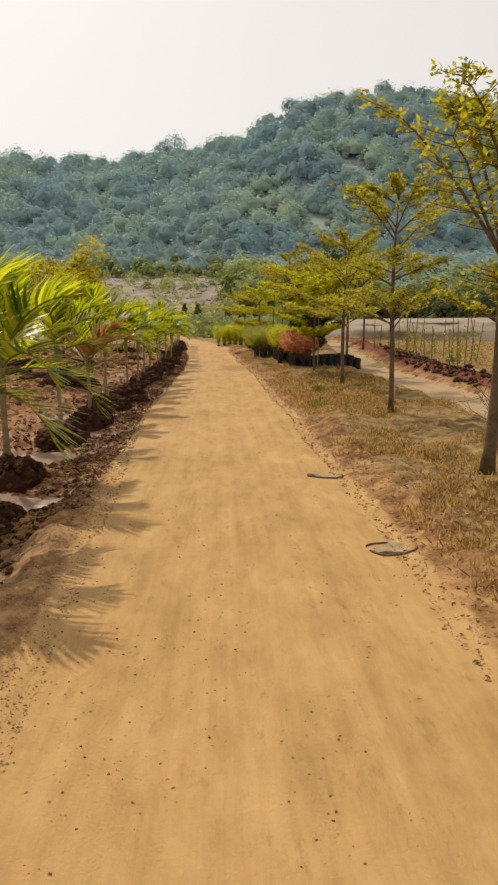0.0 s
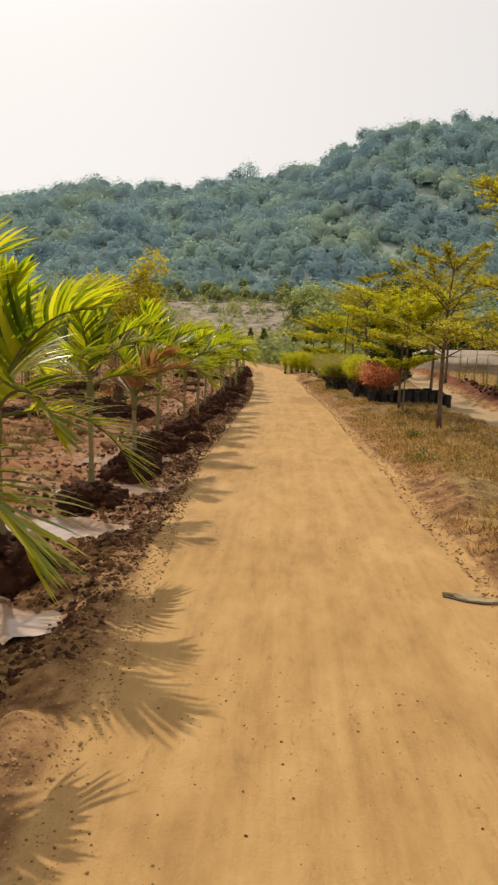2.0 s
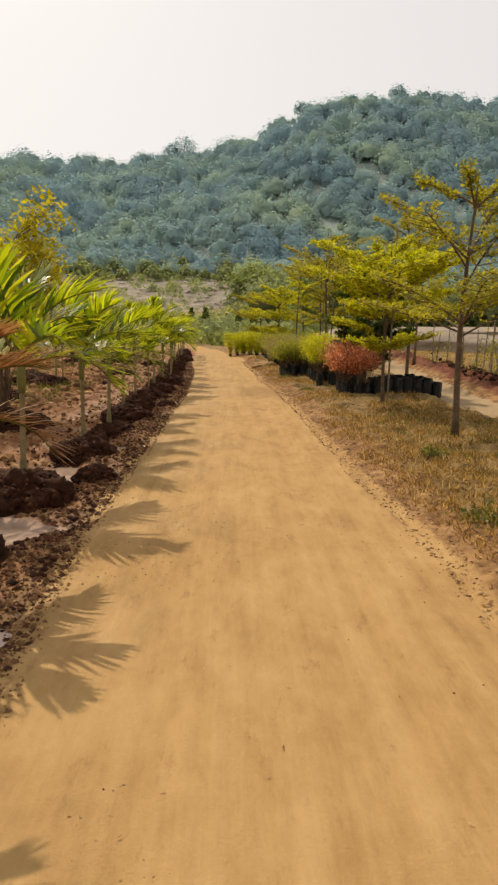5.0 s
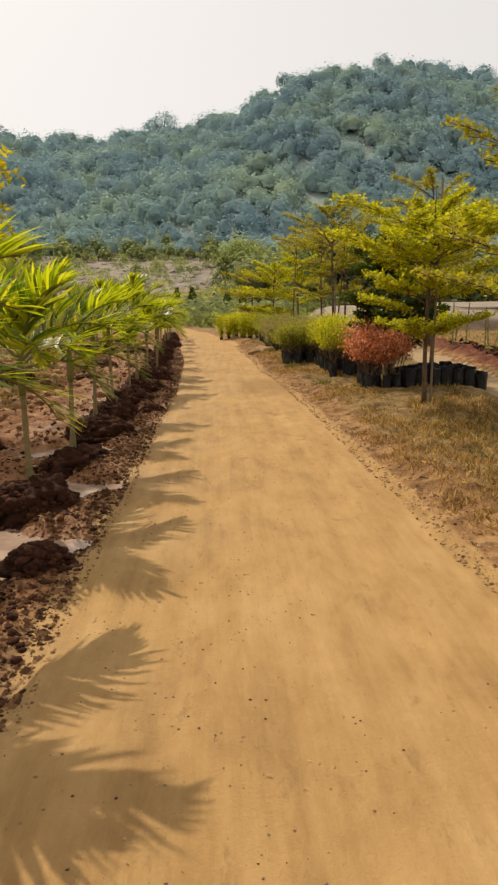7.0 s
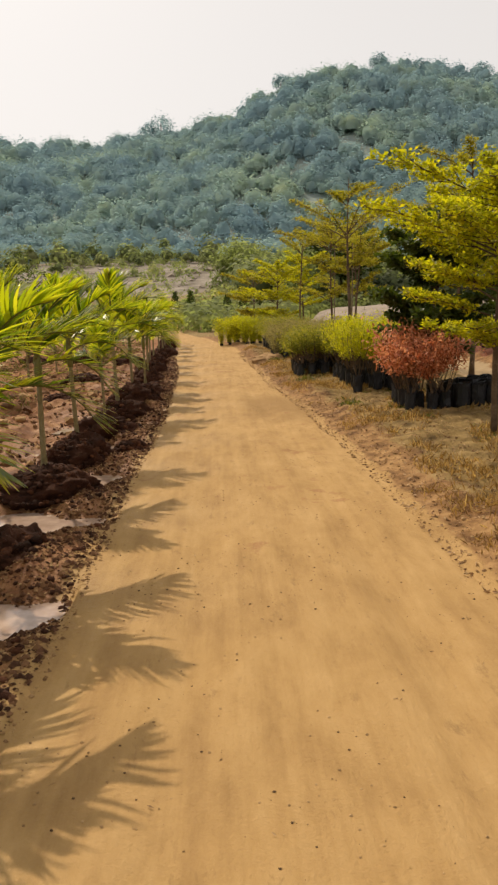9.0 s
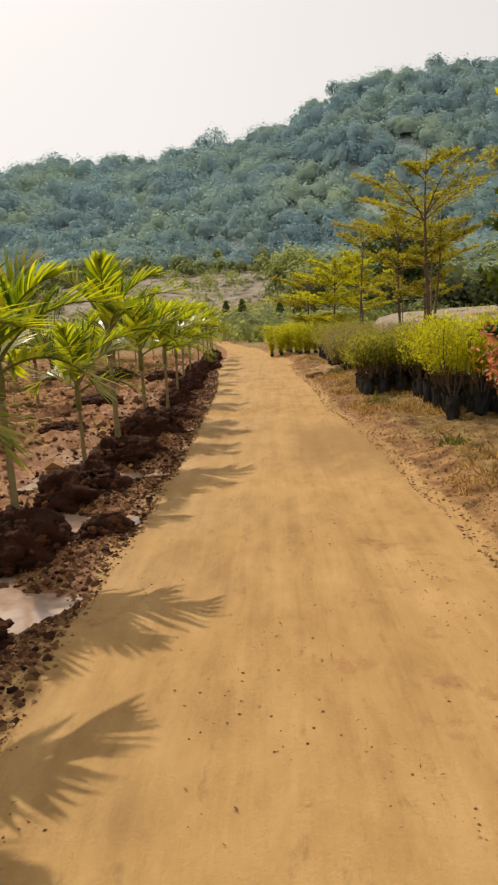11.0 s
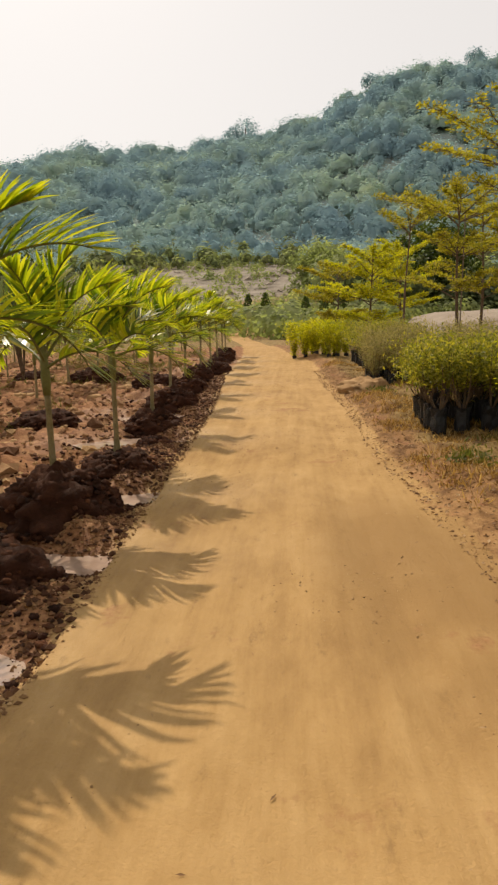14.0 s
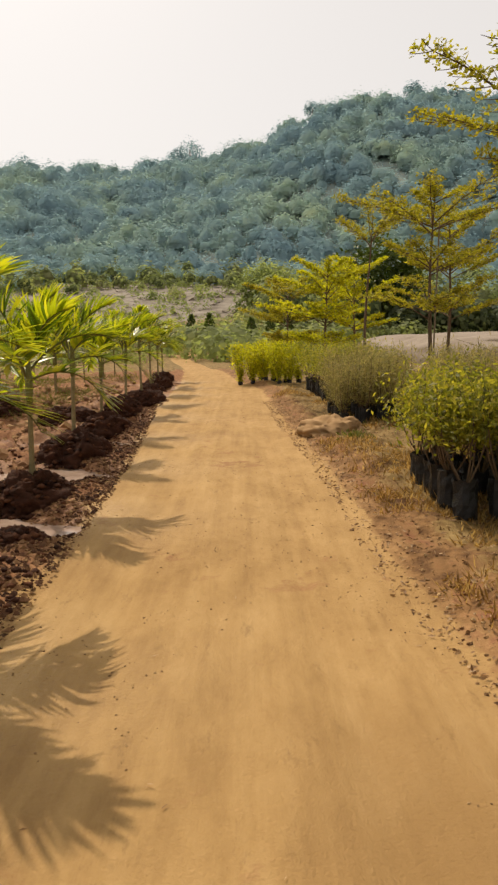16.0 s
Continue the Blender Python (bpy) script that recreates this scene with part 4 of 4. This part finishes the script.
def torn_sheet(x, y, rx, ry, turn, seed, label):
    """A flat torn scrap with a ragged, slightly lifted rim."""
    r = np.random.RandomState(seed)
    k = np.linspace(0, 2 * np.pi, 22, endpoint=False)
    w = 1 + 0.14 * r.normal(size=22)
    ring = np.stack([rx * w * np.cos(k), ry * w * np.sin(k)], 1)
    rise = 0.008 + 0.012 * np.clip(np.sin(2 * k + seed), 0, 1) + 0.004 * r.random(22)
    v = np.concatenate([np.column_stack([ring, 0 * k - 0.004]), np.column_stack([ring * 1.01, rise]), np.column_stack([ring * 0.93, rise + 0.002]), np.column_stack([ring * 0.5, 0 * k + 0.009 + 0.003 * r.random(22)])])
    f = [(a * 22 + i, a * 22 + (i + 1) % 22, (a + 1) * 22 + (i + 1) % 22, (a + 1) * 22 + i) for a in range(3) for i in range(22)] + [tuple(range(66, 88))]
    ob = part("torn_scrap", (v, f), SCRAP)
    ob.matrix_basis = pose(x, y, float(height(x, y)[0]) + 0.001, 0, 0, turn)
    tagged(ob, label, "rubber scrap", "rubber scraps on the track")


torn_sheet(1.33, 4.07, 0.14, 0.085, 10, 5, "flat torn scrap of dusty grey rubber on sand")
torn_sheet(1.2, 6.13, 0.15, 0.05, -14, 8, "narrow torn scrap of dusty grey rubber on sand")


# ---- uncountable small stuff ----
def scatter(n, x0, x1, y0, y1, seed, power=1.0):
    r = np.random.RandomState(seed)
    return r, r.uniform(x0, x1, n), y0 + (y1 - y0) * r.random(n) ** power


def clod_field():
    r, x, y = scatter(15000, 0, 1, 1.5, 36, 51, 1.1)
    L, R = edges(y)
    x = L - 0.1 - 3.6 * x ** 1.15
    s = 0.004 + 0.013 * r.random(len(x)) ** 3 + 0.035 * (L - x > 0.55) * r.random(len(x)) ** 2.5
    big = r.random(len(x)) < 0.012
    s = np.where(big & (L - x > 0.6), r.uniform(0.06, 0.13, len(x)), s)
    dry = ~np.any([(np.abs(x - px) < 0.55) & (np.abs(y - py + 0.88) < 0.28) for px, py in PALMS], axis=0)
    x, y, s = x[dry], y[dry], s[dry]
    ob = part("soil_clods", nuggets(r, np.stack([x, y, height(x, y) + s * 0.1], 1), s), CLOD)
    tagged(ob, "scattered clods of dry and wet brown soil", "clods", kind="stuff")
    r, x, y = scatter(3500, -12, -3.2, 5, 40, 52)
    s = 0.03 + 0.09 * r.random(len(x)) ** 2
    ob = part("field_clods", nuggets(r, np.stack([x, y, height(x, y) + s * 0.1], 1), s), CLOD, smooth=True)
    tagged(ob, "large brown clods over the dug field", "clods", kind="stuff")
    r, x, y = scatter(2600, 0, 1, 13, 30, 53)
    x = np.interp(y, [13, 30], [5.3, 6.0]) + 1.4 * x + 0.9 * np.clip((y - 20) / 8, 0, 3)
    s = 0.02 + 0.06 * r.random(len(x)) ** 2
    ob = part("ploughed_clods", nuggets(r, np.stack([x, y, height(x, y) + s * 0.2], 1), s), SOIL, smooth=True)
    tagged(ob, "dark red clods of the ploughed strip", "clods", kind="stuff")
    r, x, y = scatter(42000, 0, 1, 1.5, 30, 58, 1.5)
    L, R = edges(y)
    x = L + 0.05 - 1.2 * x ** 1.2
    s = 0.0025 + (0.006 + 0.008 * np.clip((y - 4) / 4, 0, 1)) * r.random(len(x)) ** 3
    ob = part("soil_crumbs", nuggets(r, np.stack([x, y, height(x, y) + s * 0.2], 1), s, 0.7, True), CRUMB)
    tagged(ob, "fine crumbs of earth along the track edge", "crumbs", kind="stuff")

    r, x, y = scatter(30000, 0, 1, 5, 34, 60)
    L, R = edges(y)
    x = L + 0.03 - np.interp(y, [5, 9, 34], [0.25, 0.04, 0]) - 0.55 * x
    s = 0.005 + 0.024 * r.random(len(x)) ** 3
    ob = part("edge_rubble", nuggets(r, np.stack([x, y, height(x, y) + s * 0.1], 1), s, 0.7, True), EDGE_SOIL)
    tagged(ob, "crumbled dark brown soil along the track edge", "crumbs", kind="stuff")

    r, x, y = scatter(13000, 0, 1, 3, 32, 59)
    L, R = edges(y)
    x = L - np.interp(y, [3, 7, 10, 14, 22], [0.55, 0.3, 0.12, 0.06, 0.05]) - 1.5 * x ** 1.3
    s = 0.005 + 0.028 * r.random(len(x)) ** 3.5
    dry = ~np.any([(np.abs(x - px) < 0.55) & (np.abs(y - py + 0.88) < 0.28) for px, py in PALMS], axis=0)
    x, y, s = x[dry], y[dry], s[dry]
    ob = part("wet_clods", nuggets(r, np.stack([x, y, height(x, y) + s * 0.1], 1), s), SOIL, smooth=True)
    tagged(ob, "dark wet clods between the soil heaps", "clods", kind="stuff")


def road_grit():
    r, x, y = scatter(30000, 0, 1, 1.5, 34, 54)
    L, R = edges(y)
    x = L + (R - L) * x
    some = fbm(x * 1.6 + 3, y * 1.1, 4, 0.7) + 0.25 * r.random(len(x)) > 0.22
    x, y = x[some], y[some]
    s = 0.0012 + 0.0052 * r.random(len(x)) ** 4
    ob = part("road_pebbles", nuggets(r, np.stack([x, y, height(x, y) + s * 0.2], 1), s), PEBBLE)
    tagged(ob, "small dark pebbles and crumbs on the sand", "pebbles", kind="stuff")
    r, x, y = scatter(17000, 0, 1, 2, 34, 55)
    L, R = edges(y)
    x = R - 0.04 + 1.2 * x ** 1.2
    s = 0.003 + 0.012 * r.random(len(x)) ** 4
    ob = part("verge_stones", nuggets(r, np.stack([x, y, height(x, y) + s * 0.1], 1), s), CRUMB)
    tagged(ob, "loose stones and crumbs along the verge", "stones", kind="stuff")


def litter():
    r, x, y = scatter(14000, 0, 1, 2, 34, 56)
    L, R = edges(y)
    x = R - 0.05 + 2.6 * x ** 1.4
    n = len(x)
    way = sphere_ways(r, n) * np.array([1, 1, 0.35])
    s = r.uniform(0.015, 0.045, n)
    ob = part("fallen_leaves", leaves(np.stack([x, y, height(x, y) + 0.012], 1), way, sphere_ways(r, n, 1.5), s, s * r.uniform(0.25, 0.6, n)), LITTER)
    tagged(ob, "dry brown fallen leaves and bark scraps", "leaf litter", kind="stuff")
    r, x, y = scatter(420, 0, 1, 2, 34, 57)
    L, R = edges(y)
    x = L + (R - L) * x
    n = len(x)
    s = r.uniform(0.012, 0.035, n)
    ob = part("straw_bits", leaves(np.stack([x, y, height(x, y) + 0.006], 1), sphere_ways(r, n) * np.array([1, 1, 0.1]), sphere_ways(r, n, 3), s, s * 0.22), LITTER)
    tagged(ob, "bits of straw and twig on the sand", "straw", kind="stuff")


def grass(name, n, x, y, r, tall, mat, label):
    z = height(x, y)
    way = sphere_ways(r, n, 1.1)
    way[:, 2] = np.abs(way[:, 2])
    ln = tall * r.uniform(0.4, 1.3, n)
    ob = part(name, leaves(np.stack([x, y, z - 0.01], 1), way, sphere_ways(r, n), ln, np.full(n, 0.009) + 0.005 * r.random(n)), mat)
    tagged(ob, label, "grass", kind="stuff")


def tufts(n, per, seed, lo, hi, y0, y1, edge=True):
    r, u, y = scatter(n, 0, 1, y0, y1, seed)
    L, R = edges(y)
    x = R + lo + (hi - lo) * u
    keep = fbm(x * 1.1, y * 1.1, 3) > -0.12 + 0.25 * np.clip(0.7 - (x - R), 0, 1)
    x, y = np.repeat(x[keep], per), np.repeat(y[keep], per)
    return r, x + r.normal(0, 0.045, len(x)), y + r.normal(0, 0.045, len(x))


r, x, y = tufts(9000, 11, 61, 0.2, 2.75, 3, 36)
grass("dry_grass", len(x), x, y, r, 0.085, STRAW, "short dry straw-coloured grass of the verge")
r, x, y = tufts(800, 13, 62, 0.9, 2.7, 4, 36)
grass("green_grass", len(x), x, y, r, 0.10, FRESH, "short green grass among the dry verge")
r = np.random.RandomState(63)
x, y = r.uniform(7.2, 22, 26000), r.uniform(12, 50, 26000)
grass("field_grass", len(x), x, y, r, 0.22, STRAW, "dry pale grass of the field beyond the plot")
r = np.random.RandomState(64)
x, y = r.uniform(-30, -9, 26000), r.uniform(10, 60, 26000)
grass("pasture_grass", len(x), x, y, r, 0.3, FRESH, "yellow-green grass beyond the palms")
r = np.random.RandomState(65)
x, y = r.uniform(-9, -3.6, 30000), r.uniform(9, 45, 30000)
keep = fbm(x * 0.45, y * 0.45 + 4, 3) > 0.08
grass("field_weeds", int(keep.sum()), x[keep], y[keep], r, 0.2, FRESH, "patches of yellow-green grass in the dug field")
v, f = lump(np.random.RandomState(4), 0.42, 0.55, 0.2, 16, 40, 0.18, 9.0)
hump = part("earth_hump", (v, f), CRUMB, smooth=True)
hump.matrix_basis = pose(1.12, 29.2, float(height(1.12, 29.2)[0]))
tagged(hump, "low hump of loose tan earth on the verge", "earth hump")
for x, y, s in ((1.32, 23.2, 1.0), (1.75, 10.6, 0.9), (1.55, 20.2, 0.7), (1.2, 28.0, 0.8), (2.1, 13.0, 0.7)):
    r = np.random.RandomState(int(y * 10))
    n = 150
    c = r.normal(0, 0.11 * s, (n, 3)) * np.array([1, 1, 0.4])
    c[:, 2] = np.abs(c[:, 2])
    ob = part("weed", leaves(c, sphere_ways(r, n, 0.5), sphere_ways(r, n, 1), r.uniform(0.04, 0.09, n), r.uniform(0.015, 0.03, n)), FRESH)
    ob.matrix_basis = pose(x, y, float(height(x, y)[0]))
    tagged(ob, "low green weed on the dry verge", "weed", "weeds on the verge", "stuff")
clod_field()
road_grit()
litter()


# ---- distance: scrub, cypresses, wooded hill ----
def crowns(rng, centres, radii, per, size, tall=0.9, shell=(0.62, 1.12), loose=0.22, slope=None):
    """Tree crowns as many leaf clumps over uneven shells."""
    n = len(centres)
    d = sphere_ways(rng, n * per, 0.45)
    lobes = 1 + 0.32 * np.sin(3 * d[:, 0] + np.repeat(rng.uniform(0, 6, n), per)) * np.cos(4 * d[:, 1] + np.repeat(rng.uniform(0, 6, n), per))
    rad = np.repeat(radii, per) * lobes * rng.uniform(shell[0], shell[1], n * per)
    c = np.repeat(centres, per, 0) + d * rad[:, None] * np.array([1, 1, tall])
    s = np.repeat(size * np.clip(radii / radii.mean(), 0.6, 1.6), per) * rng.uniform(0.55, 1.3, n * per)
    facing = d + np.array([0, -0.25, 0.6]) + 0.2 * sphere_ways(rng, n * per)
    way = np.cross(facing, sphere_ways(rng, n * per))
    v, f = leaves(c - way / np.linalg.norm(way, axis=1)[:, None] * s[:, None] * 0.5, way, facing, s, s * 0.8)
    soft = (d + np.array([0, 0, 0.15]) if slope is None else 0.4 * d + slope) + loose * sphere_ways(rng, n * per)
    return v, f, np.repeat(soft / np.linalg.norm(soft, axis=1)[:, None], 4, 0)


def cores(rng, centres, radii, tall=0.9, sides=9, rings=6, slope=None):
    """The dense inside of tree crowns: uneven rounded lumps."""
    n = len(centres)
    a, e = np.meshgrid(np.linspace(0, 2 * np.pi, sides, endpoint=False), np.linspace(-0.6, np.pi / 2, rings))
    d = np.stack([np.cos(a) * np.cos(e), np.sin(a) * np.cos(e), np.sin(e)], 2).reshape(-1, 3)
    p = rng.uniform(0, 6, (n, 2))
    lobes = 1 + 0.28 * np.sin(3 * d[None, :, 0] + p[:, :1]) * np.cos(4 * d[None, :, 1] + p[:, 1:]) + 0.07 * rng.normal(size=(n, len(d)))
    v = centres[:, None] + d[None] * (radii[:, None] * lobes)[..., None] * np.array([1, 1, tall])
    f = np.array([(i * sides + j, i * sides + (j + 1) % sides, (i + 1) * sides + (j + 1) % sides, (i + 1) * sides + j) for i in range(rings - 1) for j in range(sides)])
    faces = (f[None] + len(d) * np.arange(n)[:, None, None]).reshape(-1, 4)
    if slope is None:
        return v.reshape(-1, 3), faces
    soft = np.tile(0.4 * d + slope, (n, 1))
    return v.reshape(-1, 3), faces, soft / np.linalg.norm(soft, axis=1)[:, None]


def hill_trees():
    r = np.random.RandomState(71)
    n = 6000
    y = 100 + 205 * r.random(n) ** 0.8
    x = (r.random(n) - 0.47) * (0.62 * y + 60) * 1.45
    z, a = land(x, y)
    keep = (a["rock"] < 0.45 + 0.5 * r.random(n)) & ((y > 118) | (x > 3) | (x < -50))
    x, y, z = x[keep], y[keep], z[keep]
    rad = 1.2 + 3.2 * r.random(len(x)) ** 1.8 * np.clip(y / 220, 0.6, 1.2)
    c = np.stack([x, y, z + rad * 0.6], 1)
    # Normals lean to the slope, which flattens the shading as haze would.
    ob = part("hill_crowns", cores(r, c, rad * 0.62, 0.95, 9, 5, np.array([0, -0.35, 0.7])), HAZY_LEAF)
    tagged(ob, "rounded tree crowns on the hill, haze put into their blue-green colour", "woods", kind="stuff")
    ob = part("hill_woods", crowns(r, c, rad, 135, 0.52, 0.95, (0.62, 1.1), 0.12, np.array([0, -0.35, 0.7])), HAZY_LEAF)
    tagged(ob, "dense woods on the hill, haze put into their blue-green colour", "woods", kind="stuff")
    # taller trees on the skyline
    for x, zc, rad in ((-20, 75.5, 5.0), (-25, 73, 3.6), (68.5, 97.5, 3.4), (-87, 70, 5.5), (-92, 66.5, 3.5), (-57, 66.5, 3.2), (-34, 69, 3.8), (29, 90.5, 3.2), (111, 93, 4.0), (118, 89, 3.5), (-10, 71.5, 3.0), (5, 76, 3.0), (50, 94, 2.6), (85, 95.5, 2.8)):
        t = empty("skyline_tree", x, 298, float(height(x, 298)[0]) - 1)
        hh = zc - float(height(x, 298)[0]) + 1
        part("trunk", tube([(0, 0, -3), (0, 0, max(hh, 0.5))], [0.35, 0.2], 6), BARK, t)
        part("crown", crowns(r, np.array([[0, 0, hh], [rad * 0.5, 0, hh - 0.6], [-rad * 0.6, 0, hh - 0.8]]), np.array([rad, rad * 0.7, rad * 0.65]) * 0.9, 230, 0.72), HAZY_LEAF, t)
        tagged(t, "green tree standing out on the ridge, haze put into its colour", "tree", "trees on the ridge")


def scrub():
    r = np.random.RandomState(72)
    n = 2800
    y = 56 + 60 * r.random(n)
    x = (r.random(n) - 0.5) * (y * 1.25)
    keep = (np.abs(x + 3.5 + (y - 56) * 0.12) > 1.6) | (y > 60)
    keep &= ~((x > -30) & (x < -1) & (y > 92)) & ~(((x - 24.2) / 19) ** 2 + ((y - 58) / 21) ** 2 < 1)
    x, y = x[keep], y[keep]
    rad = 0.5 + 1.0 * r.random(len(x)) ** 2
    vf = crowns(r, np.stack([x, y, height(x, y) + rad * 0.5], 1), rad, 46, 0.32)
    tagged(part("scrub", vf, SCRUB_LEAF), "olive-green scrub and low bushes beyond the track", "scrub", kind="stuff")
    # taller green trees at the foot of the hill
    n = 420
    y = 86 + 46 * r.random(n)
    x = np.where(r.random(n) < 0.72, r.uniform(3, 75, n), r.uniform(-75, -38, n)) 
    rad = 1.2 + 1.9 * r.random(n)
    vf = crowns(r, np.stack([x, y, height(x, y) + rad * 1.05], 1), rad, 90, 0.55)
    tagged(part("foot_woods", vf, SCRUB_LEAF), "green trees along the foot of the hill", "woods", kind="stuff")
    tagged(part("foot_crowns", cores(r, np.stack([x, y, height(x, y) + rad * 0.95], 1), rad * 0.6), SCRUB_MASS, smooth=True), "rounded green tree crowns at the hill foot", "woods", kind="stuff")
    n = 150
    x, y = r.uniform(-60, 6, n), 138 + 34 * r.random(n)
    rad = 0.8 + 1.8 * r.random(n) ** 2
    c = np.stack([x, y, height(x, y) + rad * 0.8], 1)
    tagged(part("slope_woods", crowns(r, c, rad, 70, 0.6), SCRUB_LEAF), "brighter green trees above the bare slope", "woods", kind="stuff")
    tagged(part("slope_crowns", cores(r, c, rad * 0.6), SCRUB_MASS, smooth=True), "rounded green tree crowns above the bare slope", "woods", kind="stuff")
    n = 150
    x, y = r.uniform(14, 60, n), r.uniform(80, 86, n)
    rad = r.uniform(1.2, 2.2, n)
    vf = crowns(r, np.stack([x, y, height(x, y) + rad * 0.9], 1), rad, 80, 0.5)
    tagged(part("dark_hedge", vf, HEDGE_LEAF), "dark dense hedge behind the gravel bank", "hedge", kind="stuff")
    n = 260
    x, y = r.uniform(-44, 0, n), r.uniform(108, 148, n)
    s = 0.2 + 0.8 * r.random(n) ** 3
    tagged(part("hill_rocks", nuggets(r, np.stack([x, y, height(x, y)], 1), s, 0.5), ROCK), "pale rocks on the bare hill foot", "rocks", kind="stuff")
    n = 260
    x, y = r.uniform(-46, 2, n), r.uniform(104, 150, n)
    rad = 0.4 + 0.8 * r.random(n)
    vf = crowns(r, np.stack([x, y, height(x, y) + rad * 0.4], 1), rad, 40, 0.35)
    tagged(part("clearing_bushes", vf, SCRUB_LEAF), "sparse bushes on the bare hill foot", "bushes", kind="stuff")


def cypress(x, y, h, seed):
    r = np.random.RandomState(seed)
    t = empty("cypress", x, y, float(height(x, y)[0]))
    part("trunk", tube([(0, 0, 0), (0, 0, h * 0.9)], [0.05, 0.02], 5), BARK, t)
    n = 420
    u = r.random(n)
    rad = 0.17 * h * np.sin(np.pi * np.clip(0.12 + 0.86 * u, 0, 1)) ** 0.7 * r.uniform(0.6, 1.1, n)
    a = r.uniform(0, 6.28, n)
    c = np.stack([rad * np.cos(a), rad * np.sin(a), 0.15 + h * u * 0.95], 1)
    part("crown", leaves(c, sphere_ways(r, n, 1.5), sphere_ways(r, n), np.full(n, 0.22), np.full(n, 0.13)), DARK_LEAF, t)
    tagged(t, "small dark columnar conifer beyond the bend", "conifer", "conifers beyond the bend")


for i, (x, y, h) in enumerate(((-2.77, 75, 2.6), (-4.3, 76, 2.5), (0.6, 70, 2.2), (2.1, 73, 2.3), (-7.4, 78, 2.2), (-9.5, 77, 2.4), (-12, 80, 2.2), (-0.6, 78, 1.9), (4.0, 79, 2.4))):
    cypress(x, y, h, 500 + i)
loose_tree("slim_tree", 8.2, 82, 8.5, (1.6, 1.6, 7.5), SCRUB_LEAF, 81, "slim pale green tree at the hill foot", "tree", 90, 0.5, 8)
loose_tree("dark_tree", 14, 88, 10, (4, 3, 7), DARK_LEAF, 82, "broad dark green tree at the hill foot", "tree", 160, 0.55, 9)
loose_tree("broad_tree", 3.5, 112, 6.5, (4.0, 3, 5), SCRUB_LEAF, 83, "broad green tree below the hill", "tree", 150, 0.6, 9)
loose_tree("field_tree", -6.5, 33, 3.6, (0.7, 0.6, 1.6), DARK_LEAF, 84, "thin dark sapling among the back palms", "tree", 26, 0.12, 7)
hill_trees()
scrub()
